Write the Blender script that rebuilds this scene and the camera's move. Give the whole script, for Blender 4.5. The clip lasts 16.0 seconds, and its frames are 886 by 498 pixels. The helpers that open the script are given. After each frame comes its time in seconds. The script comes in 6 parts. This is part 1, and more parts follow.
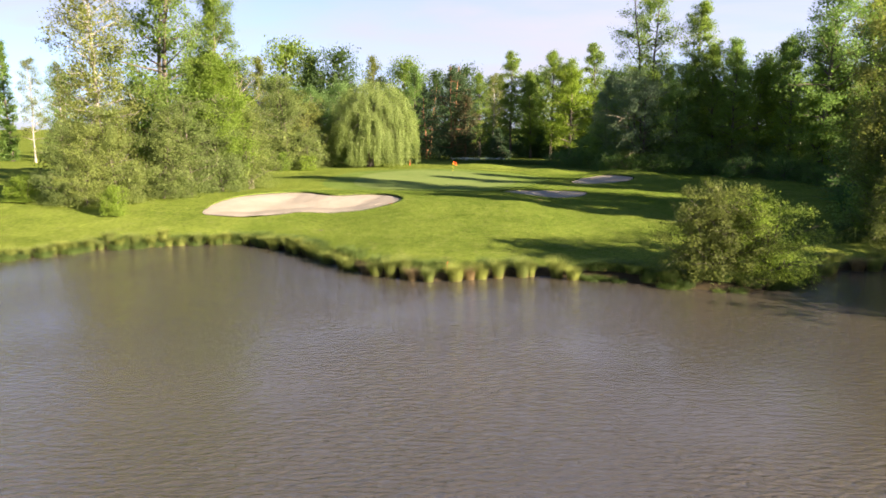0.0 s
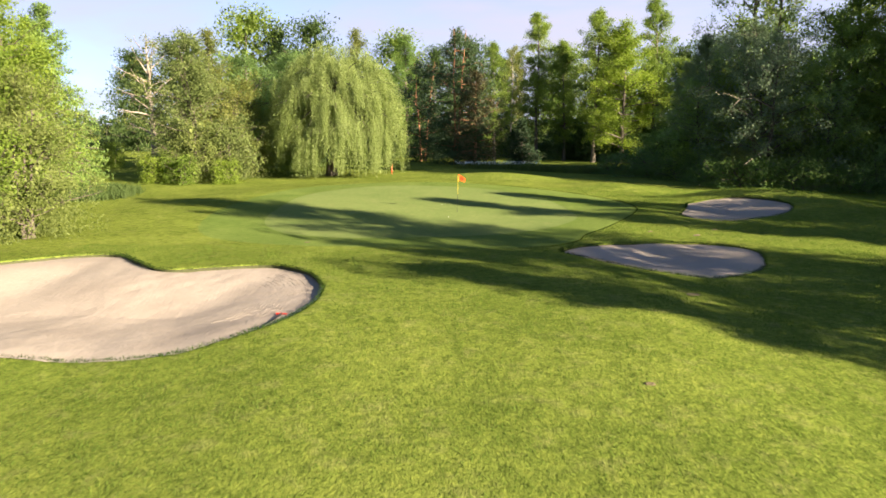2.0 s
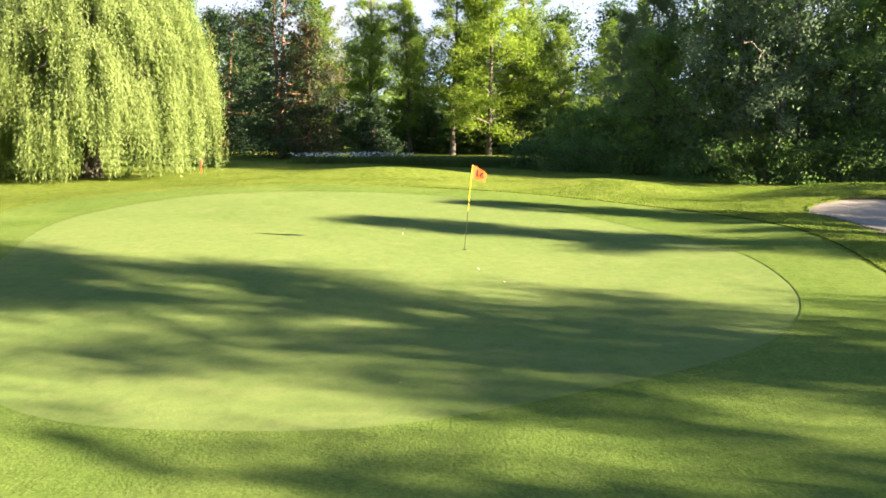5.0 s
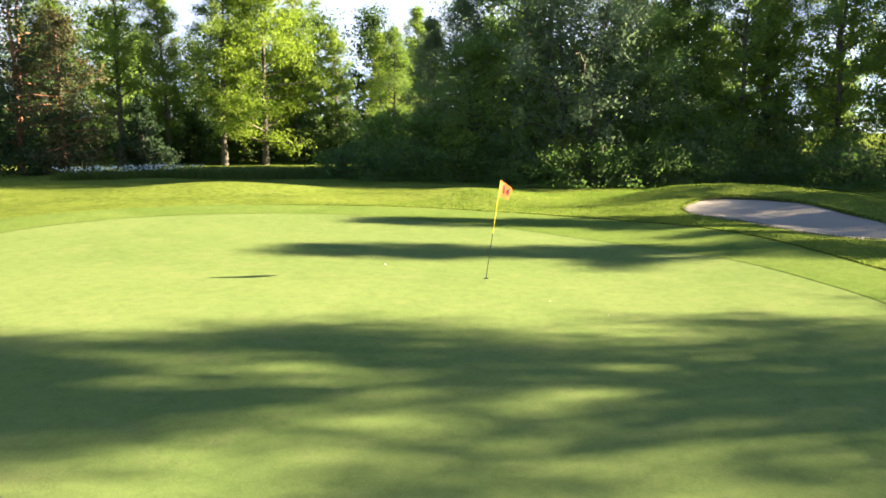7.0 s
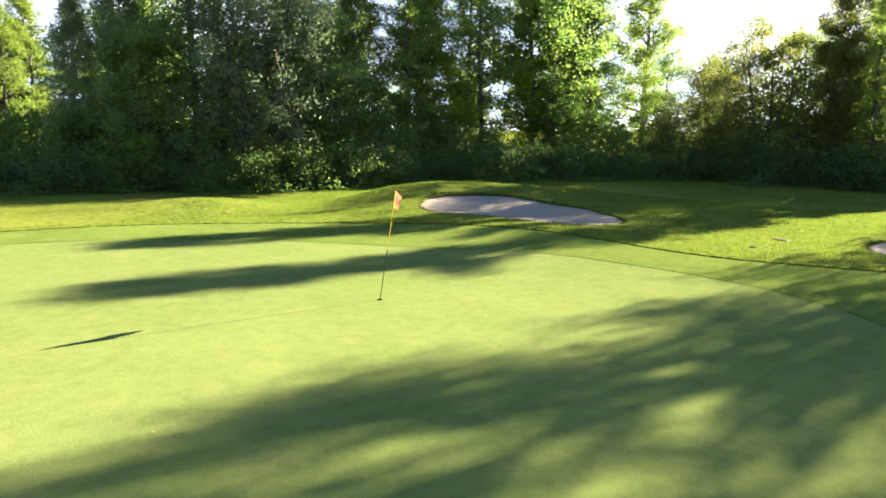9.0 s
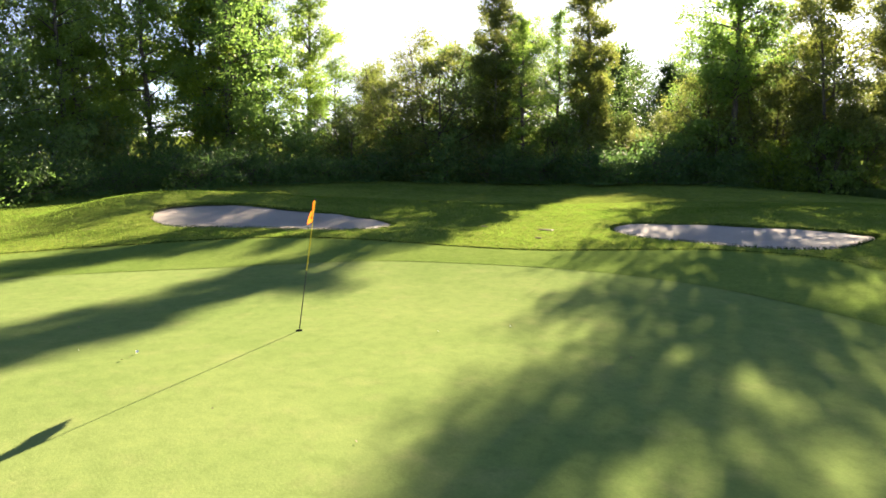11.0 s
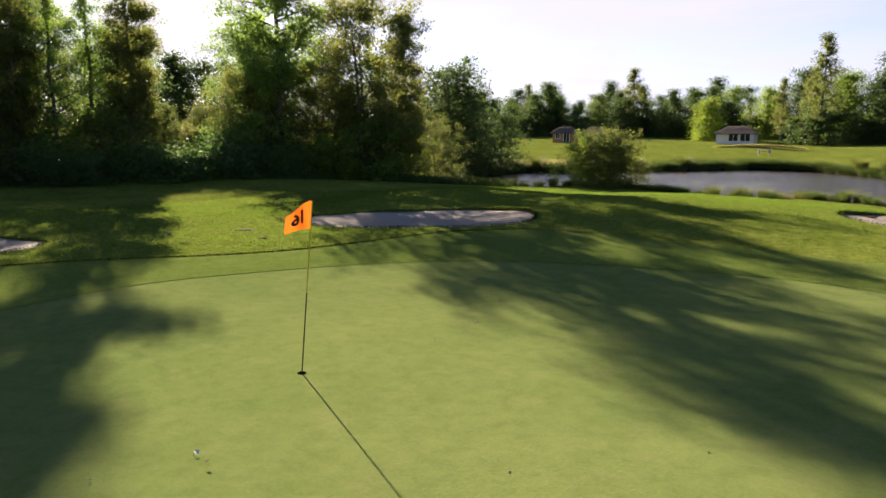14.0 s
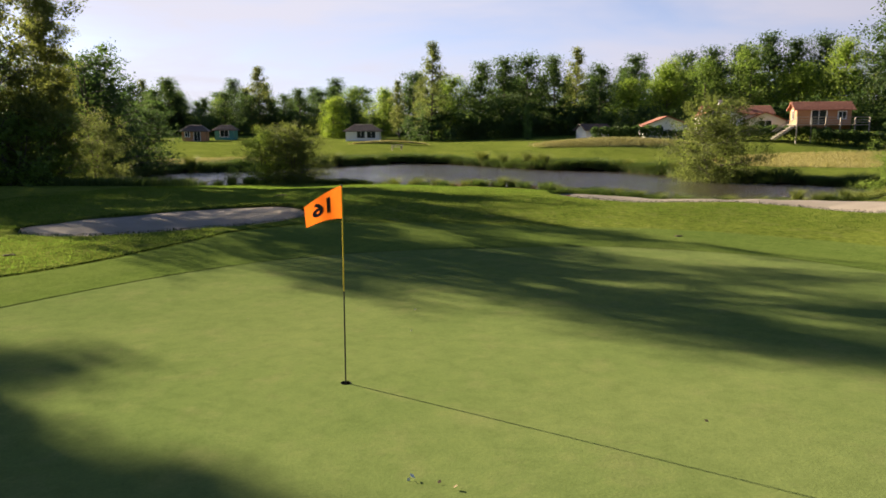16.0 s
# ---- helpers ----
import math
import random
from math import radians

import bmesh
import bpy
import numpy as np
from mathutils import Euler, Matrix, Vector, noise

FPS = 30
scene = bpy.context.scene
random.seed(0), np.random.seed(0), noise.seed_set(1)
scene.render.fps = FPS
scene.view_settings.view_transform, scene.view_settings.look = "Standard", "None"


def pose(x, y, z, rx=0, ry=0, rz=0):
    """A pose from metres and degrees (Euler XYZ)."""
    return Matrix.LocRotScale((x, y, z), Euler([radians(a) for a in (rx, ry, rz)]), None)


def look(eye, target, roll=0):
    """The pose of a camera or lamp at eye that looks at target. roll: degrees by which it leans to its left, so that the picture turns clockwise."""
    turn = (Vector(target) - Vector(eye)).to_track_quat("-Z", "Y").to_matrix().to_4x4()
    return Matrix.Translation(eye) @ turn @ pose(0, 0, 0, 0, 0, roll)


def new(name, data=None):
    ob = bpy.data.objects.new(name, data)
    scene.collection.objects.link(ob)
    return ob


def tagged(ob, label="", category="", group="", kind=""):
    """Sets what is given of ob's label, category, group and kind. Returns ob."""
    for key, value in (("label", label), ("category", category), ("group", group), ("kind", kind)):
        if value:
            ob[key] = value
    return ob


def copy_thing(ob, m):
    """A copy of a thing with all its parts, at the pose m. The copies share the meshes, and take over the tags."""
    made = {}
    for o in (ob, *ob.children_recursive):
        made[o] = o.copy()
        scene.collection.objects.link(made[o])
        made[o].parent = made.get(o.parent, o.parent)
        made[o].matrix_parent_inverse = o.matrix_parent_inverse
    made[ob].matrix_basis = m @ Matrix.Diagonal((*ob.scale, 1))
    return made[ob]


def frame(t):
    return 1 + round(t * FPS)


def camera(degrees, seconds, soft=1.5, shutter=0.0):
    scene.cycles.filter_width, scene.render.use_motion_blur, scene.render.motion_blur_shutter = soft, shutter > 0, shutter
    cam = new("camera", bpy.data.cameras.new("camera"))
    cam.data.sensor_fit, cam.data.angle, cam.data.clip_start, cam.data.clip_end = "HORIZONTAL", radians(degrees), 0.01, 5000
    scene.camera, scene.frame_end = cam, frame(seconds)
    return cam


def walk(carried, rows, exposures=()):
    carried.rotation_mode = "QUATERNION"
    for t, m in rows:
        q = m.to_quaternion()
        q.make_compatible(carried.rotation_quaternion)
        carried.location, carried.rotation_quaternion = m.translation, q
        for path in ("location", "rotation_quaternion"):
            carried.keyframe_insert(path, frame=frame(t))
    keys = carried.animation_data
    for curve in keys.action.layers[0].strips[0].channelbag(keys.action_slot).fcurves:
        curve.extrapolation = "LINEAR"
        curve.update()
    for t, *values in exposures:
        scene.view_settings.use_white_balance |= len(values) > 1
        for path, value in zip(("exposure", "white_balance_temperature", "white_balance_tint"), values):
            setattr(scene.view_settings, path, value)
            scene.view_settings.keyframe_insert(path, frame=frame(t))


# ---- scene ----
# ---- camera ----
PATH = [
    (0, (-1.016, -75.866, 5.635), (-1.016, -73.894, 5.301), -0.1),
    (0.5, (-0.822, -67.298, 5.492), (-0.824, -65.326, 5.157), -0.1),
    (1, (-0.853, -58.623, 5.454), (-0.855, -56.652, 5.115), -0.0),
    (1.5, (-0.678, -49.697, 5.357), (-0.687, -47.727, 5.014), -0.1),
    (2, (-0.574, -40.542, 4.925), (-0.585, -38.572, 4.581), -0.1),
    (2.5, (-0.664, -32.295, 4.152), (-0.665, -30.324, 3.811), -0.0),
    (3, (-0.861, -26.762, 3.658), (-0.822, -24.791, 3.318), 0.1),
    (3.5, (-1.263, -23.107, 3.337), (-1.112, -21.142, 3.0), 0.2),
    (3.7, (-1.635, -21.836, 3.332), (-1.44, -19.876, 2.989), 0.2),
    (5.8, (-8.753, -14.05, 2.945), (-7.812, -12.315, 2.616), 0.2),
    (6, (-9.121, -13.469, 2.969), (-8.119, -11.769, 2.642), 0.2),
    (6.5, (-9.954, -11.99, 3.037), (-8.797, -10.391, 2.711), 0.2),
    (7, (-10.679, -10.502, 3.09), (-9.359, -9.036, 2.767), 0.1),
    (7.5, (-11.48, -9.212, 3.189), (-9.981, -7.929, 2.864), -0.1),
    (8, (-11.966, -7.822, 3.188), (-10.304, -6.758, 2.863), -0.1),
    (8.5, (-12.311, -6.362, 3.196), (-10.515, -5.545, 2.871), -0.2),
    (9, (-12.48, -4.885, 3.187), (-10.585, -4.333, 2.862), -0.1),
    (9.5, (-12.444, -3.444, 3.148), (-10.49, -3.165, 2.825), -0.1),
    (10, (-12.264, -2.04, 3.135), (-10.29, -2.036, 2.814), -0.1),
    (10.2, (-12.18, -1.489, 3.144), (-10.208, -1.589, 2.824), -0.1),
    (12.3, (-9.473, 3.412, 3.079), (-7.807, 2.354, 2.753), 0.0),
    (12.5, (-9.159, 3.837, 3.094), (-7.549, 2.695, 2.765), 0.2),
    (13, (-8.204, 4.718, 3.043), (-6.749, 3.386, 2.715), 0.1),
    (13.5, (-7.149, 5.483, 3.001), (-5.872, 3.979, 2.672), 0.1),
    (14, (-6.041, 6.141, 2.962), (-4.966, 4.486, 2.633), 0.1),
    (14.5, (-4.861, 6.655, 2.909), (-4.013, 4.874, 2.58), 0.0),
    (15, (-3.665, 7.027, 2.85), (-3.061, 5.149, 2.52), 0.1),
    (15.5, (-2.498, 7.234, 2.766), (-2.147, 5.292, 2.437), -0.0),
    (16, (-1.427, 7.329, 2.709), (-1.324, 5.359, 2.379), -0.0),
]
cam = camera(63.1, 16.0, soft=1.65, shutter=0.1)
EXPOSURES = [(0.0, 2.72, 6500, 13), (1.0, 2.78, 6500, 14), (2.0, 2.62, 6500, 13), (2.7, 2.76, 6500, 12), (3.5, 3.02, 6500, 11), (6.0, 3.3, 6500, 8), (10.0, 3.32, 6500, 11), (12.5, 2.6, 6450, 15),
             (14.5, 2.02, 6500, 18), (16.0, 1.9, 6500, 12)]
walk(cam, [(t, look(eye, target, roll)) for t, eye, target, roll in PATH], EXPOSURES)

# ---- world and sun ----
SUN_AZ = (0.81, -0.586)
SUN_EL = radians(17.8)
world = bpy.data.worlds.new("evening_sky")
scene.world = world
world.use_nodes = True
wn, wl = world.node_tree.nodes, world.node_tree.links
wn.clear()
w_out = wn.new("ShaderNodeOutputWorld")
w_bg = wn.new("ShaderNodeBackground")
w_sky = wn.new("ShaderNodeTexSky")
w_sky.sky_type = "NISHITA"
w_sky.sun_disc = False
w_sky.sun_elevation = SUN_EL
w_sky.sun_rotation = math.atan2(SUN_AZ[0], SUN_AZ[1])
w_sky.air_density, w_sky.dust_density, w_sky.ozone_density = 0.45, 0.35, 2.2
w_bg.inputs["Strength"].default_value = 0.05
# thin cloud sheets: a pale veil laid over the blue
w_co = wn.new("ShaderNodeTexCoord")
w_map = wn.new("ShaderNodeMapping")
w_map.inputs["Scale"].default_value = (1.0, 1.4, 5.0)
w_map.inputs["Rotation"].default_value = (0.0, 0.12, 0.5)
w_noise = wn.new("ShaderNodeTexNoise")
w_noise.inputs["Scale"].default_value = 1.7
w_noise.inputs["Detail"].default_value = 8.0
w_noise.inputs["Roughness"].default_value = 0.55
w_noise.inputs["Distortion"].default_value = 0.5
w_ramp = wn.new("ShaderNodeValToRGB")
w_ramp.color_ramp.elements[0].position, w_ramp.color_ramp.elements[1].position = 0.37, 0.60
w_ramp.color_ramp.elements[0].color, w_ramp.color_ramp.elements[1].color = (0.45, 0.45, 0.45, 1), (0.97, 0.97, 0.97, 1)
w_mix = wn.new("ShaderNodeMixRGB")
# the veil is brighter towards the sun and thins out overhead
w_dot = wn.new("ShaderNodeVectorMath")
w_dot.operation = "DOT_PRODUCT"
w_dot.inputs[1].default_value = (SUN_AZ[0], SUN_AZ[1], 0.0)
wl.new(w_co.outputs["Generated"], w_dot.inputs[0])
w_glow = wn.new("ShaderNodeValToRGB")
w_glow.color_ramp.interpolation = "B_SPLINE"
while len(w_glow.color_ramp.elements) < 4:
    w_glow.color_ramp.elements.new(0.5)
for w_el, (w_p, w_c) in zip(w_glow.color_ramp.elements, ((0.0, (0.44, 0.445, 0.50)), (0.5, (0.53, 0.545, 0.63)), (0.75, (0.78, 0.80, 0.89)), (1.0, (0.84, 0.85, 0.90)))):
    w_el.position, w_el.color = w_p, (*w_c, 1)
w_half = wn.new("ShaderNodeMapRange")
w_half.inputs["From Min"].default_value, w_half.inputs["From Max"].default_value = -1.0, 1.0
wl.new(w_dot.outputs["Value"], w_half.inputs["Value"])
wl.new(w_half.outputs["Result"], w_glow.inputs["Fac"])
w_gain = wn.new("ShaderNodeMixRGB")
w_gain.blend_type = "MULTIPLY"
w_gain.inputs["Fac"].default_value = 1.0
w_gain.inputs["Color2"].default_value = (5.35, 5.2, 5.42, 1)
wl.new(w_glow.outputs["Color"], w_gain.inputs["Color1"])
w_xyz = wn.new("ShaderNodeSeparateXYZ")
wl.new(w_co.outputs["Generated"], w_xyz.inputs["Vector"])
w_up = wn.new("ShaderNodeMapRange")
w_up.inputs["From Min"].default_value, w_up.inputs["From Max"].default_value = 0.17, 0.52
w_up.inputs["To Min"].default_value, w_up.inputs["To Max"].default_value = 1.0, 0.0
wl.new(w_xyz.outputs["Z"], w_up.inputs["Value"])
w_thin = wn.new("ShaderNodeMath")
w_thin.operation = "MULTIPLY"
wl.new(w_up.outputs["Result"], w_thin.inputs[0])
wl.new(w_co.outputs["Generated"], w_map.inputs["Vector"])
wl.new(w_map.outputs["Vector"], w_noise.inputs["Vector"])
wl.new(w_noise.outputs["Fac"], w_ramp.inputs["Fac"])
wl.new(w_ramp.outputs["Color"], w_thin.inputs[1])
wl.new(w_thin.outputs["Value"], w_mix.inputs["Fac"])
wl.new(w_gain.outputs["Color"], w_mix.inputs["Color2"])
wl.new(w_sky.outputs["Color"], w_mix.inputs["Color1"])
wl.new(w_mix.outputs["Color"], w_bg.inputs["Color"])
wl.new(w_bg.outputs["Background"], w_out.inputs["Surface"])

sun_data = bpy.data.lights.new("sun", "SUN")
sun_data.energy, sun_data.angle, sun_data.color = 5.0, radians(0.4), (1.0, 0.83, 0.60)
sun = new("sun", sun_data)
sun.matrix_world = look((60 * SUN_AZ[0], 60 * SUN_AZ[1], 60 * math.tan(SUN_EL)), (0, 0, 0))


# ---- materials ----
def mat_nodes(name):
    m = bpy.data.materials.new(name)
    m.use_nodes = True
    nt = m.node_tree
    b = nt.nodes["Principled BSDF"]
    return m, nt.nodes, nt.links, b


def noise_node(nodes, links, vec, scale, detail=4.0, rough=0.55, distort=0.0):
    n = nodes.new("ShaderNodeTexNoise")
    n.inputs["Scale"].default_value = scale
    n.inputs["Detail"].default_value = detail
    n.inputs["Roughness"].default_value = rough
    n.inputs["Distortion"].default_value = distort
    if vec is not None:
        links.new(vec, n.inputs["Vector"])
    return n


def ramp_node(nodes, links, fac, stops):
    r = nodes.new("ShaderNodeValToRGB")
    el = r.color_ramp.elements
    while len(el) < len(stops):
        el.new(0.5)
    for e, (p, c) in zip(el, stops):
        e.position, e.color = p, (*c, 1)
    links.new(fac, r.inputs["Fac"])
    return r


def mix_node(nodes, links, kind, fac, a, b):
    m = nodes.new("ShaderNodeMixRGB")
    m.blend_type = kind
    if isinstance(fac, (int, float)):
        m.inputs["Fac"].default_value = fac
    else:
        links.new(fac, m.inputs["Fac"])
    for slot, v in (("Color1", a), ("Color2", b)):
        if isinstance(v, tuple):
            m.inputs[slot].default_value = (*v, 1)
        else:
            links.new(v, m.inputs[slot])
    return m


def bump_node(nodes, links, height, strength, dist, bsdf, chain=None):
    b = nodes.new("ShaderNodeBump")
    b.inputs["Strength"].default_value = strength
    b.inputs["Distance"].default_value = dist
    links.new(height, b.inputs["Height"])
    if chain is not None:
        links.new(chain.outputs["Normal"], b.inputs["Normal"])
    if bsdf is not None:
        links.new(b.outputs["Normal"], bsdf.inputs["Normal"])
    return b


def place_vec(nodes):
    return nodes.new("ShaderNodeNewGeometry").outputs["Position"]


def daylit(c):
    """The colour as seen in neutral light, for paints chosen under a warm low sun."""
    return (c[0] * 0.91, c[1], c[2] * 1.15)


def turf(name, low, high, dry, dry_amount, grain, bump, rough=1.0, grit=0.8, clump=0.0):
    """Mown grass: broad tone patches, dry spots, fine blade grain."""
    low, high, dry = daylit(low), daylit(high), daylit(dry)
    m, n, l, b = mat_nodes(name)
    v = place_vec(n)
    broad = noise_node(n, l, v, 0.22, 5.0, 0.6, 0.6)
    mid = noise_node(n, l, v, 1.7, 6.0, 0.65)
    fine = noise_node(n, l, v, grain, 3.0, 0.7)
    fine2 = noise_node(n, l, v, grain * 3.1, 2.0, 0.7)
    base = ramp_node(n, l, broad.outputs["Fac"], [(0.32, low), (0.68, high)])
    spots = ramp_node(n, l, mid.outputs["Fac"], [(0.52, (0, 0, 0)), (0.75, (dry_amount,) * 3)])
    c1 = mix_node(n, l, "MIX", spots.outputs["Color"], base.outputs["Color"], dry)
    g1 = ramp_node(n, l, fine.outputs["Fac"], [(0.3, (0.55, 0.55, 0.55)), (0.7, (1.35, 1.3, 1.2))])
    g2 = ramp_node(n, l, fine2.outputs["Fac"], [(0.3, (0.7, 0.7, 0.7)), (0.7, (1.25, 1.25, 1.2))])
    c2 = mix_node(n, l, "MULTIPLY", grit, c1.outputs["Color"], g1.outputs["Color"])
    c3 = mix_node(n, l, "MULTIPLY", grit, c2.outputs["Color"], g2.outputs["Color"])
    if clump:
        tufts = noise_node(n, l, v, 4.2, 5.0, 0.7, 0.4)
        g3 = ramp_node(n, l, tufts.outputs["Fac"], [(0.36, (0.62, 0.66, 0.6)), (0.5, (1.0, 1.0, 1.0)), (0.66, (1.34, 1.24, 1.2))])
        c3 = mix_node(n, l, "MULTIPLY", clump, c3.outputs["Color"], g3.outputs["Color"])
    if clump:
        # bare wet earth on the cut bank at the waterline; its dark tone includes painted bank shade
        part_z = n.new("ShaderNodeSeparateXYZ")
        l.new(v, part_z.inputs[0])
        low_bank = n.new("ShaderNodeMapRange")
        low_bank.inputs["From Min"].default_value = -1.13
        low_bank.inputs["From Max"].default_value = -1.24
        l.new(part_z.outputs["Z"], low_bank.inputs["Value"])
        c3 = mix_node(n, l, "MIX", low_bank.outputs["Result"], c3.outputs["Color"], (0.045, 0.036, 0.022))
    l.new(c3.outputs["Color"], b.inputs["Base Color"])
    b.inputs["Roughness"].default_value = rough
    b.inputs["Specular IOR Level"].default_value = 0.0
    k1 = bump_node(n, l, mid.outputs["Fac"], 0.35, 0.12 * bump, None)
    k2 = bump_node(n, l, fine.outputs["Fac"], 0.6, 0.05 * bump, b, k1)
    return m


def leaf(name, dark, light, trans=0.35, rough=0.6, tint=(0.95, 1.04, 0.50), gloss=0.12):
    """Foliage: tone varies from leaf to leaf and from plant to plant; light passes through."""
    m, n, l, b = mat_nodes(name)
    dark, light = daylit(dark), daylit(light)
    geo = n.new("ShaderNodeNewGeometry")
    info = n.new("ShaderNodeObjectInfo")
    mid = tuple((a + c) / 2 for a, c in zip(dark, light))
    c1 = ramp_node(n, l, geo.outputs["Random Per Island"], [(0.0, tuple(0.6 * a + 0.4 * c for a, c in zip(dark, mid))), (0.5, mid), (1.0, tuple(0.6 * a + 0.4 * c for a, c in zip(light, mid)))])
    shade = ramp_node(n, l, info.outputs["Random"], [(0.0, (0.78, 0.82, 0.85)), (1.0, (1.15, 1.1, 0.95))])
    c2 = mix_node(n, l, "MULTIPLY", 1.0, c1.outputs["Color"], shade.outputs["Color"])
    l.new(c2.outputs["Color"], b.inputs["Base Color"])
    b.inputs["Roughness"].default_value = rough
    b.inputs["Specular IOR Level"].default_value = gloss
    tr = n.new("ShaderNodeBsdfTranslucent")
    c3 = mix_node(n, l, "MULTIPLY", 1.0, c2.outputs["Color"], tint)
    gain = mix_node(n, l, "ADD", 1.0, c3.outputs["Color"], c2.outputs["Color"])
    l.new(gain.outputs["Color"], tr.inputs["Color"])
    mx = n.new("ShaderNodeMixShader")
    mx.inputs["Fac"].default_value = trans
    l.new(b.outputs["BSDF"], mx.inputs[1])
    l.new(tr.outputs["BSDF"], mx.inputs[2])
    l.new(mx.outputs["Shader"], n["Material Output"].inputs["Surface"])
    return m


def bark(name, dark, light, scale=9.0):
    m, n, l, b = mat_nodes(name)
    co = n.new("ShaderNodeTexCoord")
    mp = n.new("ShaderNodeMapping")
    mp.inputs["Scale"].default_value = (1, 1, 0.25)
    l.new(co.outputs["Object"], mp.inputs["Vector"])
    a = noise_node(n, l, mp.outputs["Vector"], scale, 6.0, 0.7)
    c = ramp_node(n, l, a.outputs["Fac"], [(0.35, dark), (0.65, light)])
    l.new(c.outputs["Color"], b.inputs["Base Color"])
    b.inputs["Roughness"].default_value = 0.9
    bump_node(n, l, a.outputs["Fac"], 0.8, 0.05, b)
    return m


def worn(name, col, spread=0.15, rough=0.7, scale=6.0, metal=0.0, bump=0.01):
    m, n, l, b = mat_nodes(name)
    co = n.new("ShaderNodeTexCoord")
    a = noise_node(n, l, co.outputs["Object"], scale, 5.0, 0.65)
    lo = tuple(max(0.0, c * (1 - spread)) for c in col)
    hi = tuple(min(1.0, c * (1 + spread)) for c in col)
    c = ramp_node(n, l, a.outputs["Fac"], [(0.3, lo), (0.7, hi)])
    l.new(c.outputs["Color"], b.inputs["Base Color"])
    b.inputs["Roughness"].default_value, b.inputs["Metallic"].default_value = rough, metal
    bump_node(n, l, a.outputs["Fac"], 0.4, bump, b)
    return m


M_ROUGH = turf("rough_turf", (0.100, 0.130, 0.020), (0.160, 0.188, 0.032), (0.205, 0.192, 0.068), 0.5, 16.0, 1.0, clump=0.8)
M_GREEN = turf("green_turf", (0.124, 0.160, 0.042), (0.160, 0.188, 0.054), (0.180, 0.188, 0.062), 0.8, 30.0, 0.10, grit=0.2, clump=0.28)
M_APRON = turf("apron_turf", (0.093, 0.133, 0.026), (0.137, 0.174, 0.038), (0.16, 0.172, 0.058), 0.25, 26.0, 0.35, grit=0.6, clump=0.3)
M_BLADE = leaf("grass_blades", (0.066, 0.102, 0.016), (0.116, 0.154, 0.028), 0.42, gloss=0.0)
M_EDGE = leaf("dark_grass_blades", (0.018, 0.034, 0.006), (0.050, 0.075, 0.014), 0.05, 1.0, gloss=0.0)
M_REED = leaf("reed_blades", (0.085, 0.112, 0.018), (0.25, 0.245, 0.066), 0.22)
M_REED_DRY = leaf("dry_reed_blades", (0.14, 0.09, 0.045), (0.27, 0.19, 0.09), 0.25)
M_DRYGRASS = leaf("dry_meadow_grass", (0.20, 0.17, 0.06), (0.38, 0.31, 0.13), 0.25)
M_TALLGRASS = leaf("tall_grass", (0.042, 0.07, 0.014), (0.11, 0.135, 0.036), 0.3)
M_LEAF_POP = leaf("poplar_leaves", (0.090, 0.128, 0.022), (0.185, 0.228, 0.045), 0.52)
M_LEAF_OAK = leaf("broad_leaves", (0.092, 0.141, 0.031), (0.188, 0.249, 0.056), 0.5)
M_LEAF_DARK = leaf("dark_leaves", (0.090, 0.140, 0.041), (0.181, 0.244, 0.073), 0.48)
# darker copy of dark_leaves: shade of the backlit trees is put into the colour
M_LEAF_SHADED = leaf("shaded_leaves", (0.032, 0.054, 0.016), (0.076, 0.108, 0.031), 0.42)
M_LEAF_YEL = leaf("bright_leaves", (0.085, 0.125, 0.014), (0.19, 0.235, 0.034), 0.46)
M_LEAF_GREY = leaf("grey_willow_leaves", (0.067, 0.087, 0.022), (0.185, 0.206, 0.058), 0.38, 0.6, (0.9, 1.0, 0.5))
M_LEAF_OLIVE = leaf("olive_leaves", (0.069, 0.083, 0.021), (0.185, 0.193, 0.054), 0.46, 0.6, (1.0, 1.0, 0.45))
M_LEAF_SILVER = leaf("silver_leaves", (0.098, 0.128, 0.062), (0.196, 0.23, 0.118), 0.4, 0.6, (0.9, 1.0, 0.6))
M_LEAF_WEEP = leaf("weeping_willow_leaves", (0.128, 0.152, 0.034), (0.262, 0.282, 0.084), 0.42, 0.5)
M_LEAF_BUSH = leaf("olive_bush_leaves", (0.064, 0.074, 0.019), (0.126, 0.137, 0.037), 0.5, 0.6)
M_LEAF_BRAMBLE = leaf("bramble_leaves", (0.052, 0.094, 0.026), (0.114, 0.170, 0.047), 0.42)
M_NEEDLE = leaf("pine_needles", (0.026, 0.046, 0.020), (0.066, 0.094, 0.038), 0.25)
M_NEEDLE_BROWN = leaf("brown_pine_needles", (0.048, 0.048, 0.022), (0.11, 0.098, 0.045), 0.2)
M_LARCH = leaf("larch_needles", (0.078, 0.129, 0.028), (0.190, 0.252, 0.056), 0.30)
M_BARK = bark("grey_brown_bark", (0.035, 0.028, 0.02), (0.13, 0.11, 0.085))
M_BARK_PALE = bark("pale_bark", (0.10, 0.09, 0.075), (0.30, 0.28, 0.24), 5.0)
M_BARK_RED = bark("red_pine_bark", (0.10, 0.045, 0.02), (0.30, 0.15, 0.08))
M_DEAD = bark("dead_wood", (0.12, 0.10, 0.08), (0.30, 0.26, 0.20))


